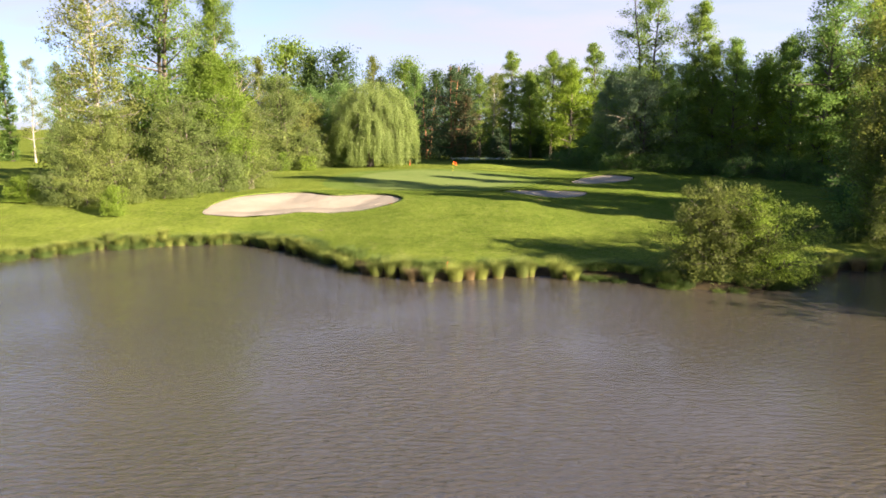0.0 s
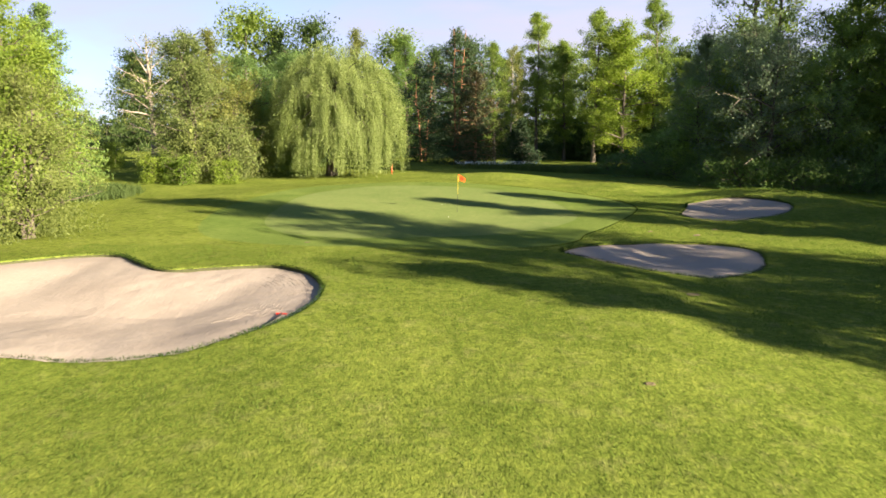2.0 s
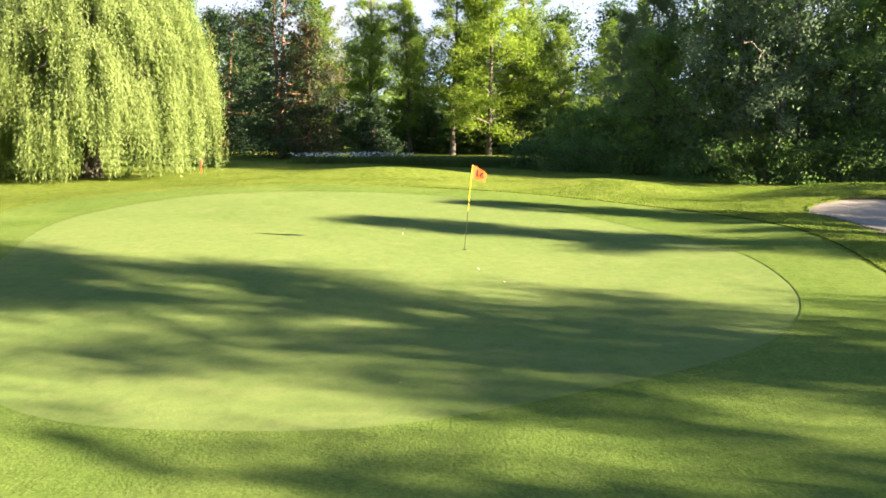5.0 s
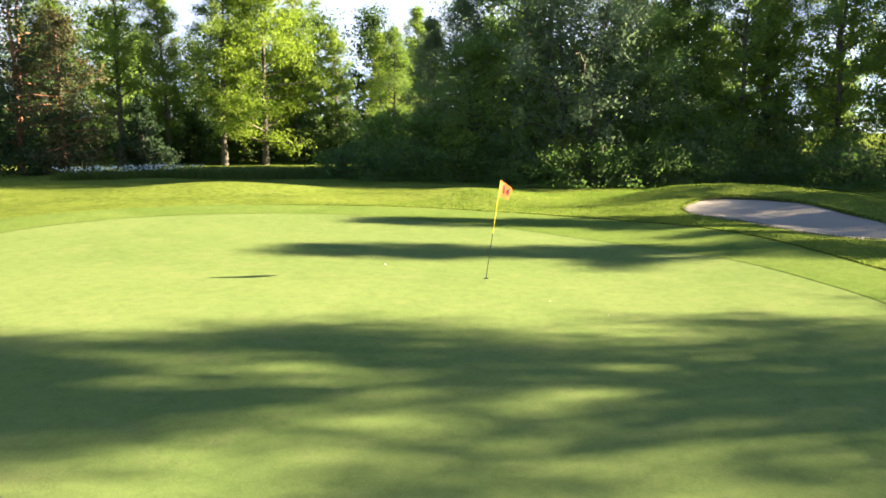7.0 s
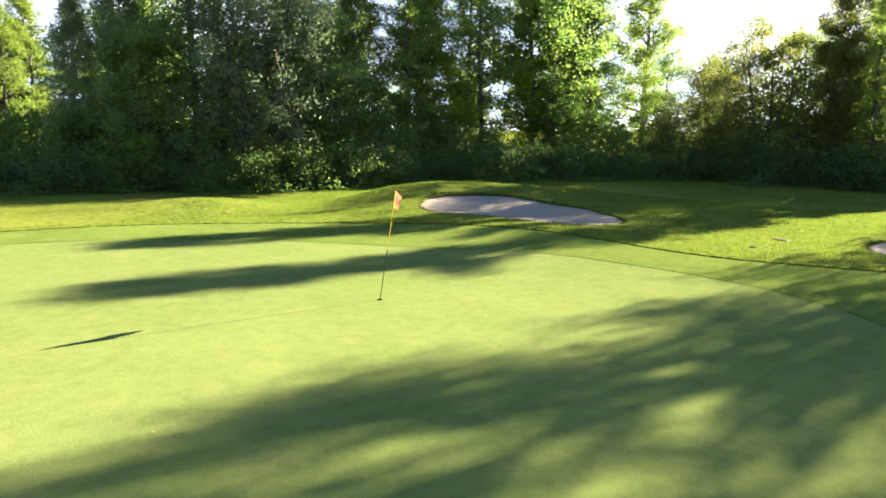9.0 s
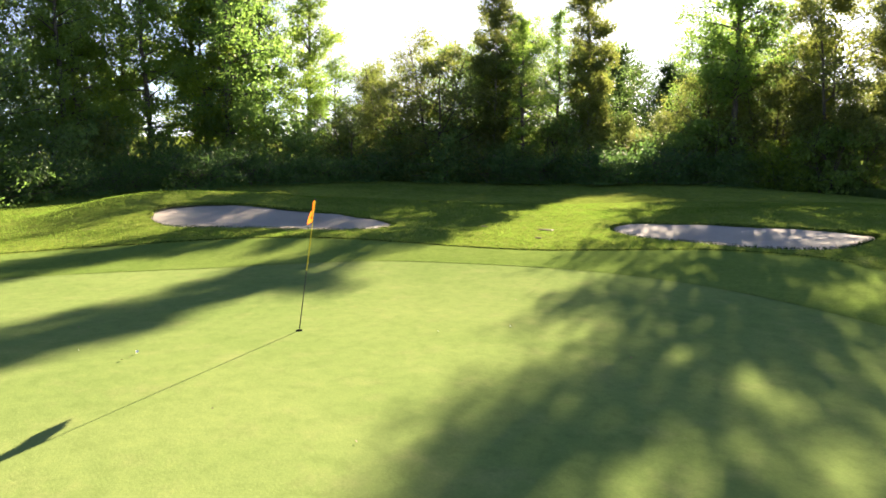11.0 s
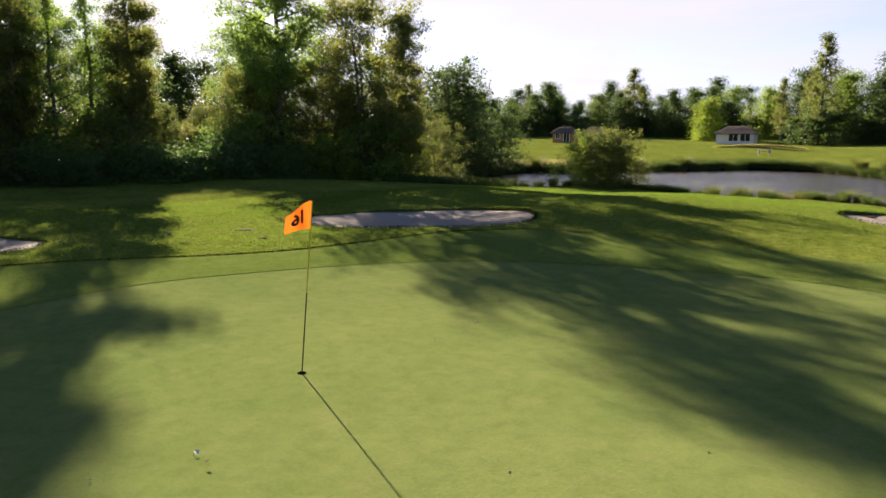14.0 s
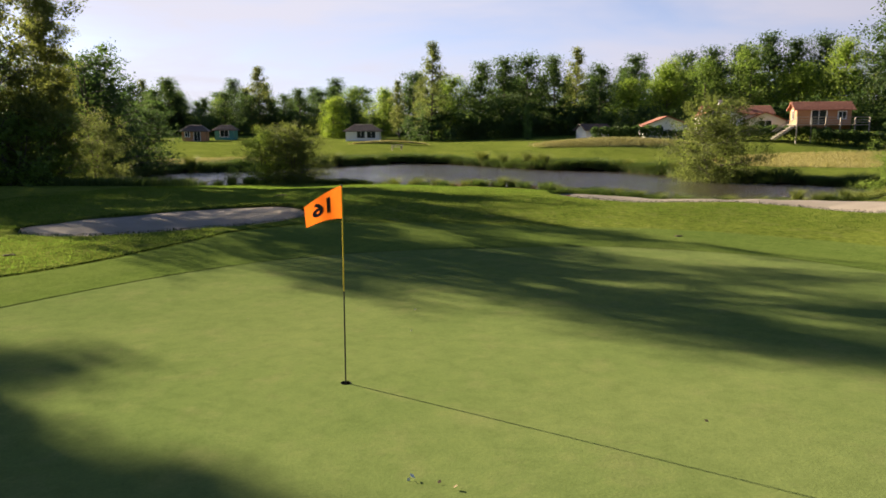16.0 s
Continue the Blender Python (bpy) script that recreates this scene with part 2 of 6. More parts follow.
def sand_material():
    m, n, l, b = mat_nodes("bunker_sand")
    v = place_vec(n)
    broad = noise_node(n, l, v, 0.5, 4.0, 0.6)
    fine = noise_node(n, l, v, 55.0, 3.0, 0.7)
    foot = noise_node(n, l, v, 3.2, 4.0, 0.6, 0.8)
    c = ramp_node(n, l, broad.outputs["Fac"], [(0.3, (0.240, 0.208, 0.172)), (0.7, (0.292, 0.258, 0.216))])
    g = ramp_node(n, l, fine.outputs["Fac"], [(0.3, (0.86, 0.86, 0.86)), (0.7, (1.1, 1.1, 1.1))])
    c2 = mix_node(n, l, "MULTIPLY", 0.8, c.outputs["Color"], g.outputs["Color"])
    l.new(c2.outputs["Color"], b.inputs["Base Color"])
    b.inputs["Roughness"].default_value = 0.95
    b.inputs["Specular IOR Level"].default_value = 0.15
    rake = n.new("ShaderNodeTexWave")
    rake.inputs["Scale"].default_value = 2.6
    rake.inputs["Distortion"].default_value = 9.0
    rake.inputs["Detail"].default_value = 2.0
    rake.inputs["Detail Scale"].default_value = 0.6
    l.new(v, rake.inputs["Vector"])
    k1 = bump_node(n, l, foot.outputs["Fac"], 0.3, 0.07, None)
    k2 = bump_node(n, l, rake.outputs["Fac"], 0.05, 0.02, None, k1)
    bump_node(n, l, fine.outputs["Fac"], 0.3, 0.01, b, k2)
    return m


def water_material():
    m, n, l, b = mat_nodes("pond_water")
    v = place_vec(n)
    mp = n.new("ShaderNodeMapping")
    mp.inputs["Rotation"].default_value = (0, 0, 0.35)
    mp.inputs["Scale"].default_value = (0.9, 2.8, 1.0)
    l.new(v, mp.inputs["Vector"])
    silt = noise_node(n, l, v, 0.06, 3.0, 0.5)
    c = ramp_node(n, l, silt.outputs["Fac"], [(0.35, (0.048, 0.042, 0.033)), (0.65, (0.062, 0.054, 0.044))])
    l.new(c.outputs["Color"], b.inputs["Base Color"])
    b.inputs["Roughness"].default_value = 0.13
    b.inputs["IOR"].default_value = 1.5
    b.inputs["Specular IOR Level"].default_value = 1.0
    r1 = noise_node(n, l, mp.outputs["Vector"], 2.6, 3.0, 0.55, 0.6)
    r2 = noise_node(n, l, mp.outputs["Vector"], 0.7, 2.0, 0.5)
    calm = noise_node(n, l, v, 0.09, 2.0, 0.5)
    cr = ramp_node(n, l, calm.outputs["Fac"], [(0.40, (0.35,) * 3), (0.58, (1.0,) * 3)])
    h = mix_node(n, l, "MULTIPLY", 1.0, r1.outputs["Fac"], cr.outputs["Color"])
    k1 = bump_node(n, l, r2.outputs["Fac"], 0.08, 0.08, None)
    bump_node(n, l, h.outputs["Color"], 0.85, 0.08, b, k1)
    return m


M_SAND = sand_material()
M_WATER = water_material()
M_CUT = worn("cut_turf_face", (0.045, 0.05, 0.018), 0.4, 0.95, 14.0, 0.0, 0.05)
M_SOIL = worn("bare_soil", (0.105, 0.085, 0.042), 0.35, 0.95, 3.0, 0.0, 0.05)
M_WHITE = worn("white_render", (0.72, 0.70, 0.66), 0.06, 0.85)
M_TILE = worn("red_roof_tiles", (0.28, 0.11, 0.07), 0.3, 0.85, 4.0)
M_SLATE = worn("dark_roof_tiles", (0.10, 0.075, 0.065), 0.3, 0.8, 4.0)
M_TIMBER = worn("warm_timber", (0.36, 0.18, 0.085), 0.2, 0.75, 5.0)
M_GREYWOOD = worn("grey_timber", (0.33, 0.29, 0.25), 0.2, 0.85, 5.0)
M_TEAL = worn("green_painted_boards", (0.05, 0.22, 0.20), 0.12, 0.7)
M_GLASS_DARK = worn("dark_window_glass", (0.02, 0.025, 0.03), 0.1, 0.08)
M_YELLOW = worn("yellow_paint", (0.70, 0.52, 0.03), 0.08, 0.35)
M_BLACK = worn("black_paint", (0.015, 0.015, 0.015), 0.2, 0.4)
M_RED = worn("red_plastic", (0.62, 0.045, 0.025), 0.1, 0.45)
M_PLASTIC = worn("white_plastic", (0.80, 0.80, 0.78), 0.03, 0.35)
M_CUP = worn("dark_cup", (0.03, 0.03, 0.025), 0.2, 0.9)
M_FLOWER = leaf("white_flower_heads", (0.45, 0.44, 0.38), (0.75, 0.74, 0.66), 0.2, 0.7, (1, 1, 1))
M_CHIP = worn("brown_debris", (0.16, 0.11, 0.06), 0.4, 0.9)


def flag_material():
    m, n, l, b = mat_nodes("orange_flag_cloth")
    co = n.new("ShaderNodeTexCoord")
    a = noise_node(n, l, co.outputs["Object"], 14.0, 3.0, 0.5)
    c = ramp_node(n, l, a.outputs["Fac"], [(0.3, (0.78, 0.095, 0.012)), (0.7, (0.88, 0.14, 0.016))])
    l.new(c.outputs["Color"], b.inputs["Base Color"])
    b.inputs["Roughness"].default_value = 0.6
    tr = n.new("ShaderNodeBsdfTranslucent")
    tr.inputs["Color"].default_value = (0.90, 0.20, 0.015, 1)
    mx = n.new("ShaderNodeMixShader")
    mx.inputs["Fac"].default_value = 0.4
    l.new(b.outputs["BSDF"], mx.inputs[1])
    l.new(tr.outputs["BSDF"], mx.inputs[2])
    l.new(mx.outputs["Shader"], n["Material Output"].inputs["Surface"])
    return m


M_FLAG = flag_material()


# ---- mesh helpers ----
def quads(name, v, f, mat, smooth=False):
    """A mesh from an array of points and an array of four-sided faces."""
    me = bpy.data.meshes.new(name)
    v, f = np.asarray(v, np.float32), np.asarray(f, np.int32)
    me.vertices.add(len(v))
    me.vertices.foreach_set("co", v.ravel())
    me.loops.add(f.size)
    me.loops.foreach_set("vertex_index", f.ravel())
    me.polygons.add(len(f))
    me.polygons.foreach_set("loop_start", np.arange(0, f.size, 4, dtype=np.int32))
    me.polygons.foreach_set("use_smooth", np.full(len(f), smooth))
    me.update(calc_edges=True)
    me.materials.append(mat)
    return me


class Pile:
    """Points and four-sided faces that are gathered into one mesh."""

    def __init__(self):
        self.v, self.f, self.n = [], [], 0

    def add(self, v, f):
        self.v.append(np.asarray(v, float))
        self.f.append(np.asarray(f, int) + self.n)
        self.n += len(v)

    def tube(self, pts, radii, sides=6):
        pts, k = np.asarray(pts, float), len(pts)
        way = np.gradient(pts, axis=0)
        way /= np.linalg.norm(way, axis=1)[:, None] + 1e-9
        ref = np.where(np.abs(way[:, 2:]) > 0.9, [[1.0, 0, 0]], [[0, 0, 1.0]])
        a = np.cross(way, ref)
        a /= np.linalg.norm(a, axis=1)[:, None] + 1e-9
        b = np.cross(way, a)
        ang = np.linspace(0, 2 * np.pi, sides, endpoint=False)
        ring = np.cos(ang)[None, :, None] * a[:, None] + np.sin(ang)[None, :, None] * b[:, None]
        v = (pts[:, None] + ring * np.asarray(radii)[:, None, None]).reshape(-1, 3)
        i, j = np.meshgrid(np.arange(k - 1), np.arange(sides), indexing="ij")
        j2 = (j + 1) % sides
        f = np.stack([i * sides + j, i * sides + j2, (i + 1) * sides + j2, (i + 1) * sides + j], -1).reshape(-1, 4)
        self.add(v, f)

    def box(self, lo, hi):
        (x0, y0, z0), (x1, y1, z1) = lo, hi
        v = [(x0, y0, z0), (x1, y0, z0), (x1, y1, z0), (x0, y1, z0), (x0, y0, z1), (x1, y0, z1), (x1, y1, z1), (x0, y1, z1)]
        self.add(v, [(0, 3, 2, 1), (4, 5, 6, 7), (0, 1, 5, 4), (1, 2, 6, 5), (2, 3, 7, 6), (3, 0, 4, 7)])

    def leaves(self, c, rng, length, width, up=0.5, along=None, out=None):
        """Small pointed blades round the places c; along: their main way; out: where their faces tend to."""
        n = len(c)
        d = rng.normal(size=(n, 3))
        if along is not None:
            d = d * 0.45 + along
        d /= np.linalg.norm(d, axis=1)[:, None] + 1e-9
        nr = rng.normal(size=(n, 3)) * 0.75 + np.array([0, 0, up * 2])
        if out is not None:
            nr += out * 1.5
        s = np.cross(d, nr)
        s /= np.linalg.norm(s, axis=1)[:, None] + 1e-9
        ln = (length * rng.uniform(0.65, 1.3, n))[:, None]
        wd = (width * rng.uniform(0.65, 1.3, n))[:, None]
        v = np.stack([c - d * ln / 2, c + s * wd / 2 - d * ln * 0.08, c + d * ln / 2, c - s * wd / 2 - d * ln * 0.08], 1).reshape(-1, 3)
        self.add(v, np.arange(4 * n).reshape(-1, 4))

    def blades(self, base, way, height, width, rng, bend=0.4):
        """Grass blades of two pieces that bend over."""
        n = len(base)
        h = (height * rng.uniform(0.6, 1.15, n))[:, None]
        side = np.cross(way, [0, 0, 1.0]) + rng.normal(scale=0.3, size=(n, 3)) * [1, 1, 0]
        side /= np.linalg.norm(side, axis=1)[:, None] + 1e-9
        w = side * width / 2
        m = base + np.array([0, 0, 0.6]) * h + way * h * 0.18 * bend
        t = base + np.array([0, 0, 1.0]) * h * (1 - 0.25 * bend) + way * h * 0.75 * bend
        v = np.stack([base - w, base + w, m + w * 0.8, m - w * 0.8, t + w * 0.15, t - w * 0.15], 1).reshape(-1, 3)
        k = np.arange(n)[:, None] * 6
        self.add(v, np.concatenate([k + [0, 1, 2, 3], k + [3, 2, 4, 5]]))

    def sward(self, base, height, width, rng):
        """Short one-piece blades that lean any way."""
        n = len(base)
        h = (np.broadcast_to(height, n) * rng.uniform(0.6, 1.2, n))[:, None]
        a = rng.uniform(0, 2 * np.pi, n)
        side = np.stack([np.cos(a), np.sin(a), np.zeros(n)], 1) * width / 2
        tip = base + np.array([0, 0, 1.0]) * h * 0.8 + rng.normal(scale=0.45, size=(n, 3)) * [1, 1, 0] * h
        v = np.stack([base - side, base + side, tip + side * 0.25, tip - side * 0.25], 1).reshape(-1, 3)
        self.add(v, np.arange(4 * n).reshape(-1, 4))

    def mesh(self, name, mat, smooth=False):
        return quads(name, np.concatenate(self.v), np.concatenate(self.f), mat, smooth)


def thing(name, at, label, category, group="", kind=""):
    e = new(name)
    e.empty_display_size = 0.2
    e.location = at
    return tagged(e, label, category, group, kind)


def part(name, mesh, parent, label=""):
    ob = new(name, mesh)
    ob.parent = parent
    return tagged(ob, label)


def whole(name, mesh, label, category, group="", kind="", at=(0, 0, 0)):
    ob = new(name, mesh)
    ob.location = at
    return tagged(ob, label, category, group, kind)


def closed_curve(pts, n=240):
    """A smooth closed line through the given points, n points long."""
    p = np.asarray(pts, float)
    k = len(p)
    u = np.linspace(0, k, n, endpoint=False)
    i = u.astype(int)
    t = (u - i)[:, None]
    a, b, c, d = p[(i - 1) % k], p[i % k], p[(i + 1) % k], p[(i + 2) % k]
    return 0.5 * (2 * b + (c - a) * t + (2 * a - 5 * b + 4 * c - d) * t**2 + (3 * b - a - 3 * c + d) * t**3)


def distance_in(x, y, poly):
    """Distance to a closed line: above zero inside, below zero outside."""
    p, q = poly, np.roll(poly, -1, 0)
    best = np.full(x.shape, 1e9)
    inside = np.zeros(x.shape, bool)
    for (ax, ay), (bx, by) in zip(p, q):
        ex, ey = bx - ax, by - ay
        t = np.clip(((x - ax) * ex + (y - ay) * ey) / (ex * ex + ey * ey + 1e-12), 0, 1)
        best = np.minimum(best, (x - ax - t * ex) ** 2 + (y - ay - t * ey) ** 2)
        if abs(ey) > 1e-9:
            inside ^= ((ay > y) != (by > y)) & (x < ax + (y - ay) * ex / ey)
    return np.where(inside, 1, -1) * np.sqrt(best)


def step(a, b, x):
    t = np.clip((x - a) / (b - a), 0, 1)
    return t * t * (3 - 2 * t)


# ---- the plan ----
GREEN = closed_curve([(6.45, 1), (6.5, -1.2), (6.2, -2.9), (5.0, -5.2), (3.6, -6.9), (2, -8.1), (0.3, -8.8), (-1.9, -9.25), (-4.2, -9.5), (-6, -9.1), (-7.9, -8.1), (-9.3, -6),
                      (-10, -3), (-10.1, 1.2), (-10, 5.3), (-9, 8.6), (-6.5, 11.8), (-2.7, 12.6), (1.3, 11.4), (3.6, 9.5), (5.3, 7), (6.2, 4)])
APRON = closed_curve([(10.2, 6.0), (10.5, 3.4), (10.3, 0.6), (9.6, -1.6), (8.7, -3.4), (7.6, -5.3), (6.4, -7.4), (5.5, -9.2), (4.9, -10.9), (3.9, -12.0), (2.5, -12.7), (-0.9, -12.7),
                      (-3.7, -12.4), (-6.5, -12.0), (-8.8, -11.1), (-11.2, -9.3), (-12.7, -6), (-13.3, -1), (-13, 4), (-12.2, 9), (-10.3, 13), (-7, 14.9), (-3, 15.3), (0.5, 14.7), (3.6, 12.9), (6.6, 10.9), (9, 8.2)])
SAND_A = closed_curve([(-18.2, -24.4), (-18.4, -20.6), (-16.9, -17.2), (-14.3, -15), (-12.6, -14.7), (-11.2, -16.2), (-9.9, -17.4), (-8.2, -17.1), (-6.4, -16.9), (-5, -18.1),
                       (-4.2, -20), (-4.15, -21.8), (-4.6, -23), (-5.5, -24), (-6.9, -25), (-9, -25), (-11.2, -24.7), (-12.9, -25.5), (-14.9, -26), (-17, -25.4)], 160)
SAND_B = closed_curve([(3.7, -13.7), (4.6, -12.3), (6.3, -11.3), (8.3, -10.7), (10, -10.7), (11.2, -11.5), (11.6, -13), (10.8, -15.2), (9.6, -16.6), (8, -17.5), (6.4, -17.2), (5.1, -16.4), (4.1, -15)], 120)
SAND_C = closed_curve([(14.2, 3.5), (15.8, 4.3), (17.6, 4), (19, 2.7), (19.3, 0.9), (18, -1.3), (15.9, -3), (13.7, -4), (12.5, -3.5), (12, -2), (12.9, 0.3), (13.6, 2.1)], 120)
POND = closed_curve([(-33, -43), (-31, -40), (-25.3, -37), (-22.3, -33.8), (-17.8, -32.1), (-13.9, -31.3), (-11.9, -32.2), (-9.3, -34.8), (-7.3, -37.5), (-5.1, -40.2), (-3.3, -41.6),
                     (-1.1, -42.5), (2.7, -41.3), (6.2, -42.2), (11.8, -44.9), (15.9, -42.6), (18.3, -40.7), (21.5, -40), (25, -42), (27.4, -45.5), (28.6, -50),
                     (29.6, -56), (29.8, -60.5), (27.6, -63), (23.7, -65), (15.5, -76), (8.9, -82), (1.9, -80), (-7.2, -69.5), (-15.3, -66), (-18.5, -60), (-22.8, -52.5), (-27.7, -49), (-32, -46.5)], 200)
WATER_Z = -1.55


def bump_at(x, y, cx, cy, rx, ry, h, turn=0.0):
    c, s = math.cos(turn), math.sin(turn)
    u, v = (x - cx) * c + (y - cy) * s, -(x - cx) * s + (y - cy) * c
    return h * np.exp(-((u / rx) ** 2 + (v / ry) ** 2))


def lay(x, y):
    """Height of the mown land, before sand and water are cut into it."""
    z = 0.30 * np.exp(-(((y + 17.5) / 6.5) ** 2)) * step(9.0, 3.5, x)
    brink = np.interp(x, [-20, -9, -4, 2, 12], [17, 18.2, 21.4, 23.5, 25])
    slope = np.interp(x, [-9, -4, 2, 12], [0.1, 0.088, 0.08, 0.07])
    over = -y - brink
    z += 0.30 * step(9.0, 3.5, x) * (1 - np.exp(-(((y + 17.5) / 6.5) ** 2))) * step(-17.5, -17.6, y)
    z -= slope * 1.2 * np.log1p(np.exp(np.clip(over / 1.2, -30, 30))) 
    z += 0.30 * step(6, 24, y) * (0.35 + 0.65 * step(15, 3, x)) * (0.3 + 0.7 * step(-12, -2, x))
    z += bump_at(x, y, 18.6, 5.6, 4.2, 2.2, 0.70, -0.5) + bump_at(x, y, 22, 1.5, 2.6, 4, 0.50) + bump_at(x, y, 16, 2, 5, 5, 0.12)
    z += bump_at(x, y, 11.8, 12.5, 3.6, 2.2, 0.52, -0.6) + bump_at(x, y, 4, 21.5, 5, 2.4, 0.45, -0.35) + bump_at(x, y, 15, 8.5, 2.0, 2.0, -0.15)
    z += bump_at(x, y, 10.0, -1.0, 2.4, 5.5, 0.20, -0.25) + bump_at(x, y, 6.0, -9.5, 2.2, 2.6, 0.12, -0.5)
    z += bump_at(x, y, 9.5, -15.5, 4, 4, -0.12) + bump_at(x, y, 26, -14, 9, 8, -0.35)
    # the green leans up towards its north-west side
    lean = -0.0203 * x + 0.0296 * y
    z += np.where(lean > 0, 0.34 * np.tanh(lean / 0.34), 0.10 * np.tanh(lean / 0.10)) * step(20, 12, np.hypot(x + 2, y - 2))
    z += 0.4 * step(-20, -60, x)
    south = step(-44, -78, y)
    z = z * (1 - south) + south * (-0.7 + 0.020 * np.clip(-y - 82, 0, 400) + 0.037 * np.clip(-x + 5, 0, 90) * step(-75, -100, y))
    z += bump_at(x, y, 13.4, -109, 7.0, 2.0, 0.75, -0.1) + bump_at(x, y, -19, -91, 11, 3.5, 1.0, -0.2) + bump_at(x, y, -48, -97, 9, 7, 1.2)
    z += 4.0 * step(-170, -420, y) + 5.0 * step(-130, -300, y) * step(40, -80, x)
    return z


def land(x, y, cut=True):
    z = lay(x, y)
    near = (x > -60) & (x < 90) & (y > -110) & (y < 30)
    d = np.full(x.shape, -99.0)
    d[near] = distance_in(x[near], y[near], POND)
    z = np.where(z < -0.95, -0.95 - 0.12 * (1 - np.exp((z + 0.95) / 0.12)), z)
    bank = step(-3.2, -0.3, d)
    z = z * (1 - bank) + bank * np.minimum(z, -1.15)
    edge = step(-0.7, 0.7, d)
    z = z * (1 - edge) + edge * (WATER_Z - 0.55)
    z -= 0.9 * step(0.7, 5, d)
    if cut:
        for poly, deep in ((SAND_A, 1.1), (SAND_B, 0.7), (SAND_C, 0.7)):
            lo, hi = poly.min(0) - 1.5, poly.max(0) + 1.5
            k = (x > lo[0]) & (x < hi[0]) & (y > lo[1]) & (y < hi[1])
            if k.any():
                s = np.full(x.shape, -9.0)
                s[k] = distance_in(x[k], y[k], poly)
                z -= deep * step(-0.45, 0.05, s)
        k = (x > -15) & (x < 12) & (y > -15) & (y < 21)
        s = np.full(x.shape, -9.0)
        s[k] = distance_in(x[k], y[k], APRON)
        z -= 0.12 * step(0.2, 0.7, s)
    return z


def height_at(x, y):
    return float(land(np.array([x], float), np.array([y], float), False)[0])


def stretch(lo, hi, fine, far_lo, far_hi):
    mid = np.arange(lo, hi + 1e-6, fine)
    a, st, out = lo, fine, []
    while a > far_lo:
        st *= 1.13
        a -= st
        out.append(a)
    b, st, up = mid[-1], fine, []
    while b < far_hi:
        st *= 1.13
        b += st
        up.append(b)
    return np.concatenate([out[::-1], mid, up])


# ---- ground, green, sand and water ----
gx, gy = stretch(-26, 26, 0.32, -1800, 1800), stretch(-46, 22, 0.32, -1800, 1800)
X, Y = np.meshgrid(gx, gy)
Z = land(X.ravel(), Y.ravel())
i, j = np.meshgrid(np.arange(len(gy) - 1), np.arange(len(gx) - 1), indexing="ij")
w = len(gx)
F = np.stack([i * w + j, i * w + j + 1, (i + 1) * w + j + 1, (i + 1) * w + j], -1).reshape(-1, 4)
whole("ground", quads("ground", np.stack([X.ravel(), Y.ravel(), Z], 1), F, M_ROUGH, True), "mown golf course grass with longer rough and soft mounds", "grass", "", "structure")


def band(name, inner, outer, rings, lift, mat, label, category, fall=None, kind="structure"):
    """A sheet between two closed lines with as many points each, that follows the land."""
    t = np.linspace(0, 1, rings)[:, None, None]
    p = inner[None] * (1 - t) + outer[None] * t
    n = len(inner)
    x, y = p[..., 0].ravel(), p[..., 1].ravel()
    z = land(x, y, False) + lift
    if fall is not None:
        z += np.repeat(np.asarray(fall), n)
    a, b = np.meshgrid(np.arange(rings - 1), np.arange(n), indexing="ij")
    b2 = (b + 1) % n
    f = np.stack([a * n + b, (a + 1) * n + b, (a + 1) * n + b2, a * n + b2], -1).reshape(-1, 4)
    return whole(name, quads(name, np.stack([x, y, z], 1), f, mat, True), label, category, "", kind)


def by_angle(poly, n=360):
    a = np.arctan2(poly[:, 1], poly[:, 0])
    r = np.hypot(poly[:, 0], poly[:, 1])
    o = np.argsort(a)
    want = np.linspace(-np.pi, np.pi, n, endpoint=False)
    rr = np.interp(want, a[o], r[o], period=2 * np.pi)
    return np.stack([rr * np.cos(want), rr * np.sin(want)], 1)


green_rim, apron_rim = by_angle(GREEN), by_angle(APRON)
ring = np.linspace(-np.pi, np.pi, 360, endpoint=False)
cup_rim = 0.054 * np.stack([np.cos(ring), np.sin(ring)], 1)
band("putting_green", cup_rim, green_rim, 46, 0.014, M_GREEN, "pale close-mown putting green with soft undulations", "putting green")
band("green_apron", green_rim, apron_rim, 14, 0.022, M_APRON, "short fringe grass ringing the putting green", "grass apron", np.concatenate([np.linspace(0, -0.015, 13), [-0.036]]))


def shrunk(poly, by):
    t = np.roll(poly, -1, 0) - np.roll(poly, 1, 0)
    nrm = np.stack([t[:, 1], -t[:, 0]], 1)
    nrm /= np.linalg.norm(nrm, axis=1)[:, None]
    area = np.sum(poly[:, 0] * np.roll(poly[:, 1], -1) - np.roll(poly[:, 0], -1) * poly[:, 1])
    return poly - nrm * by * np.sign(area)


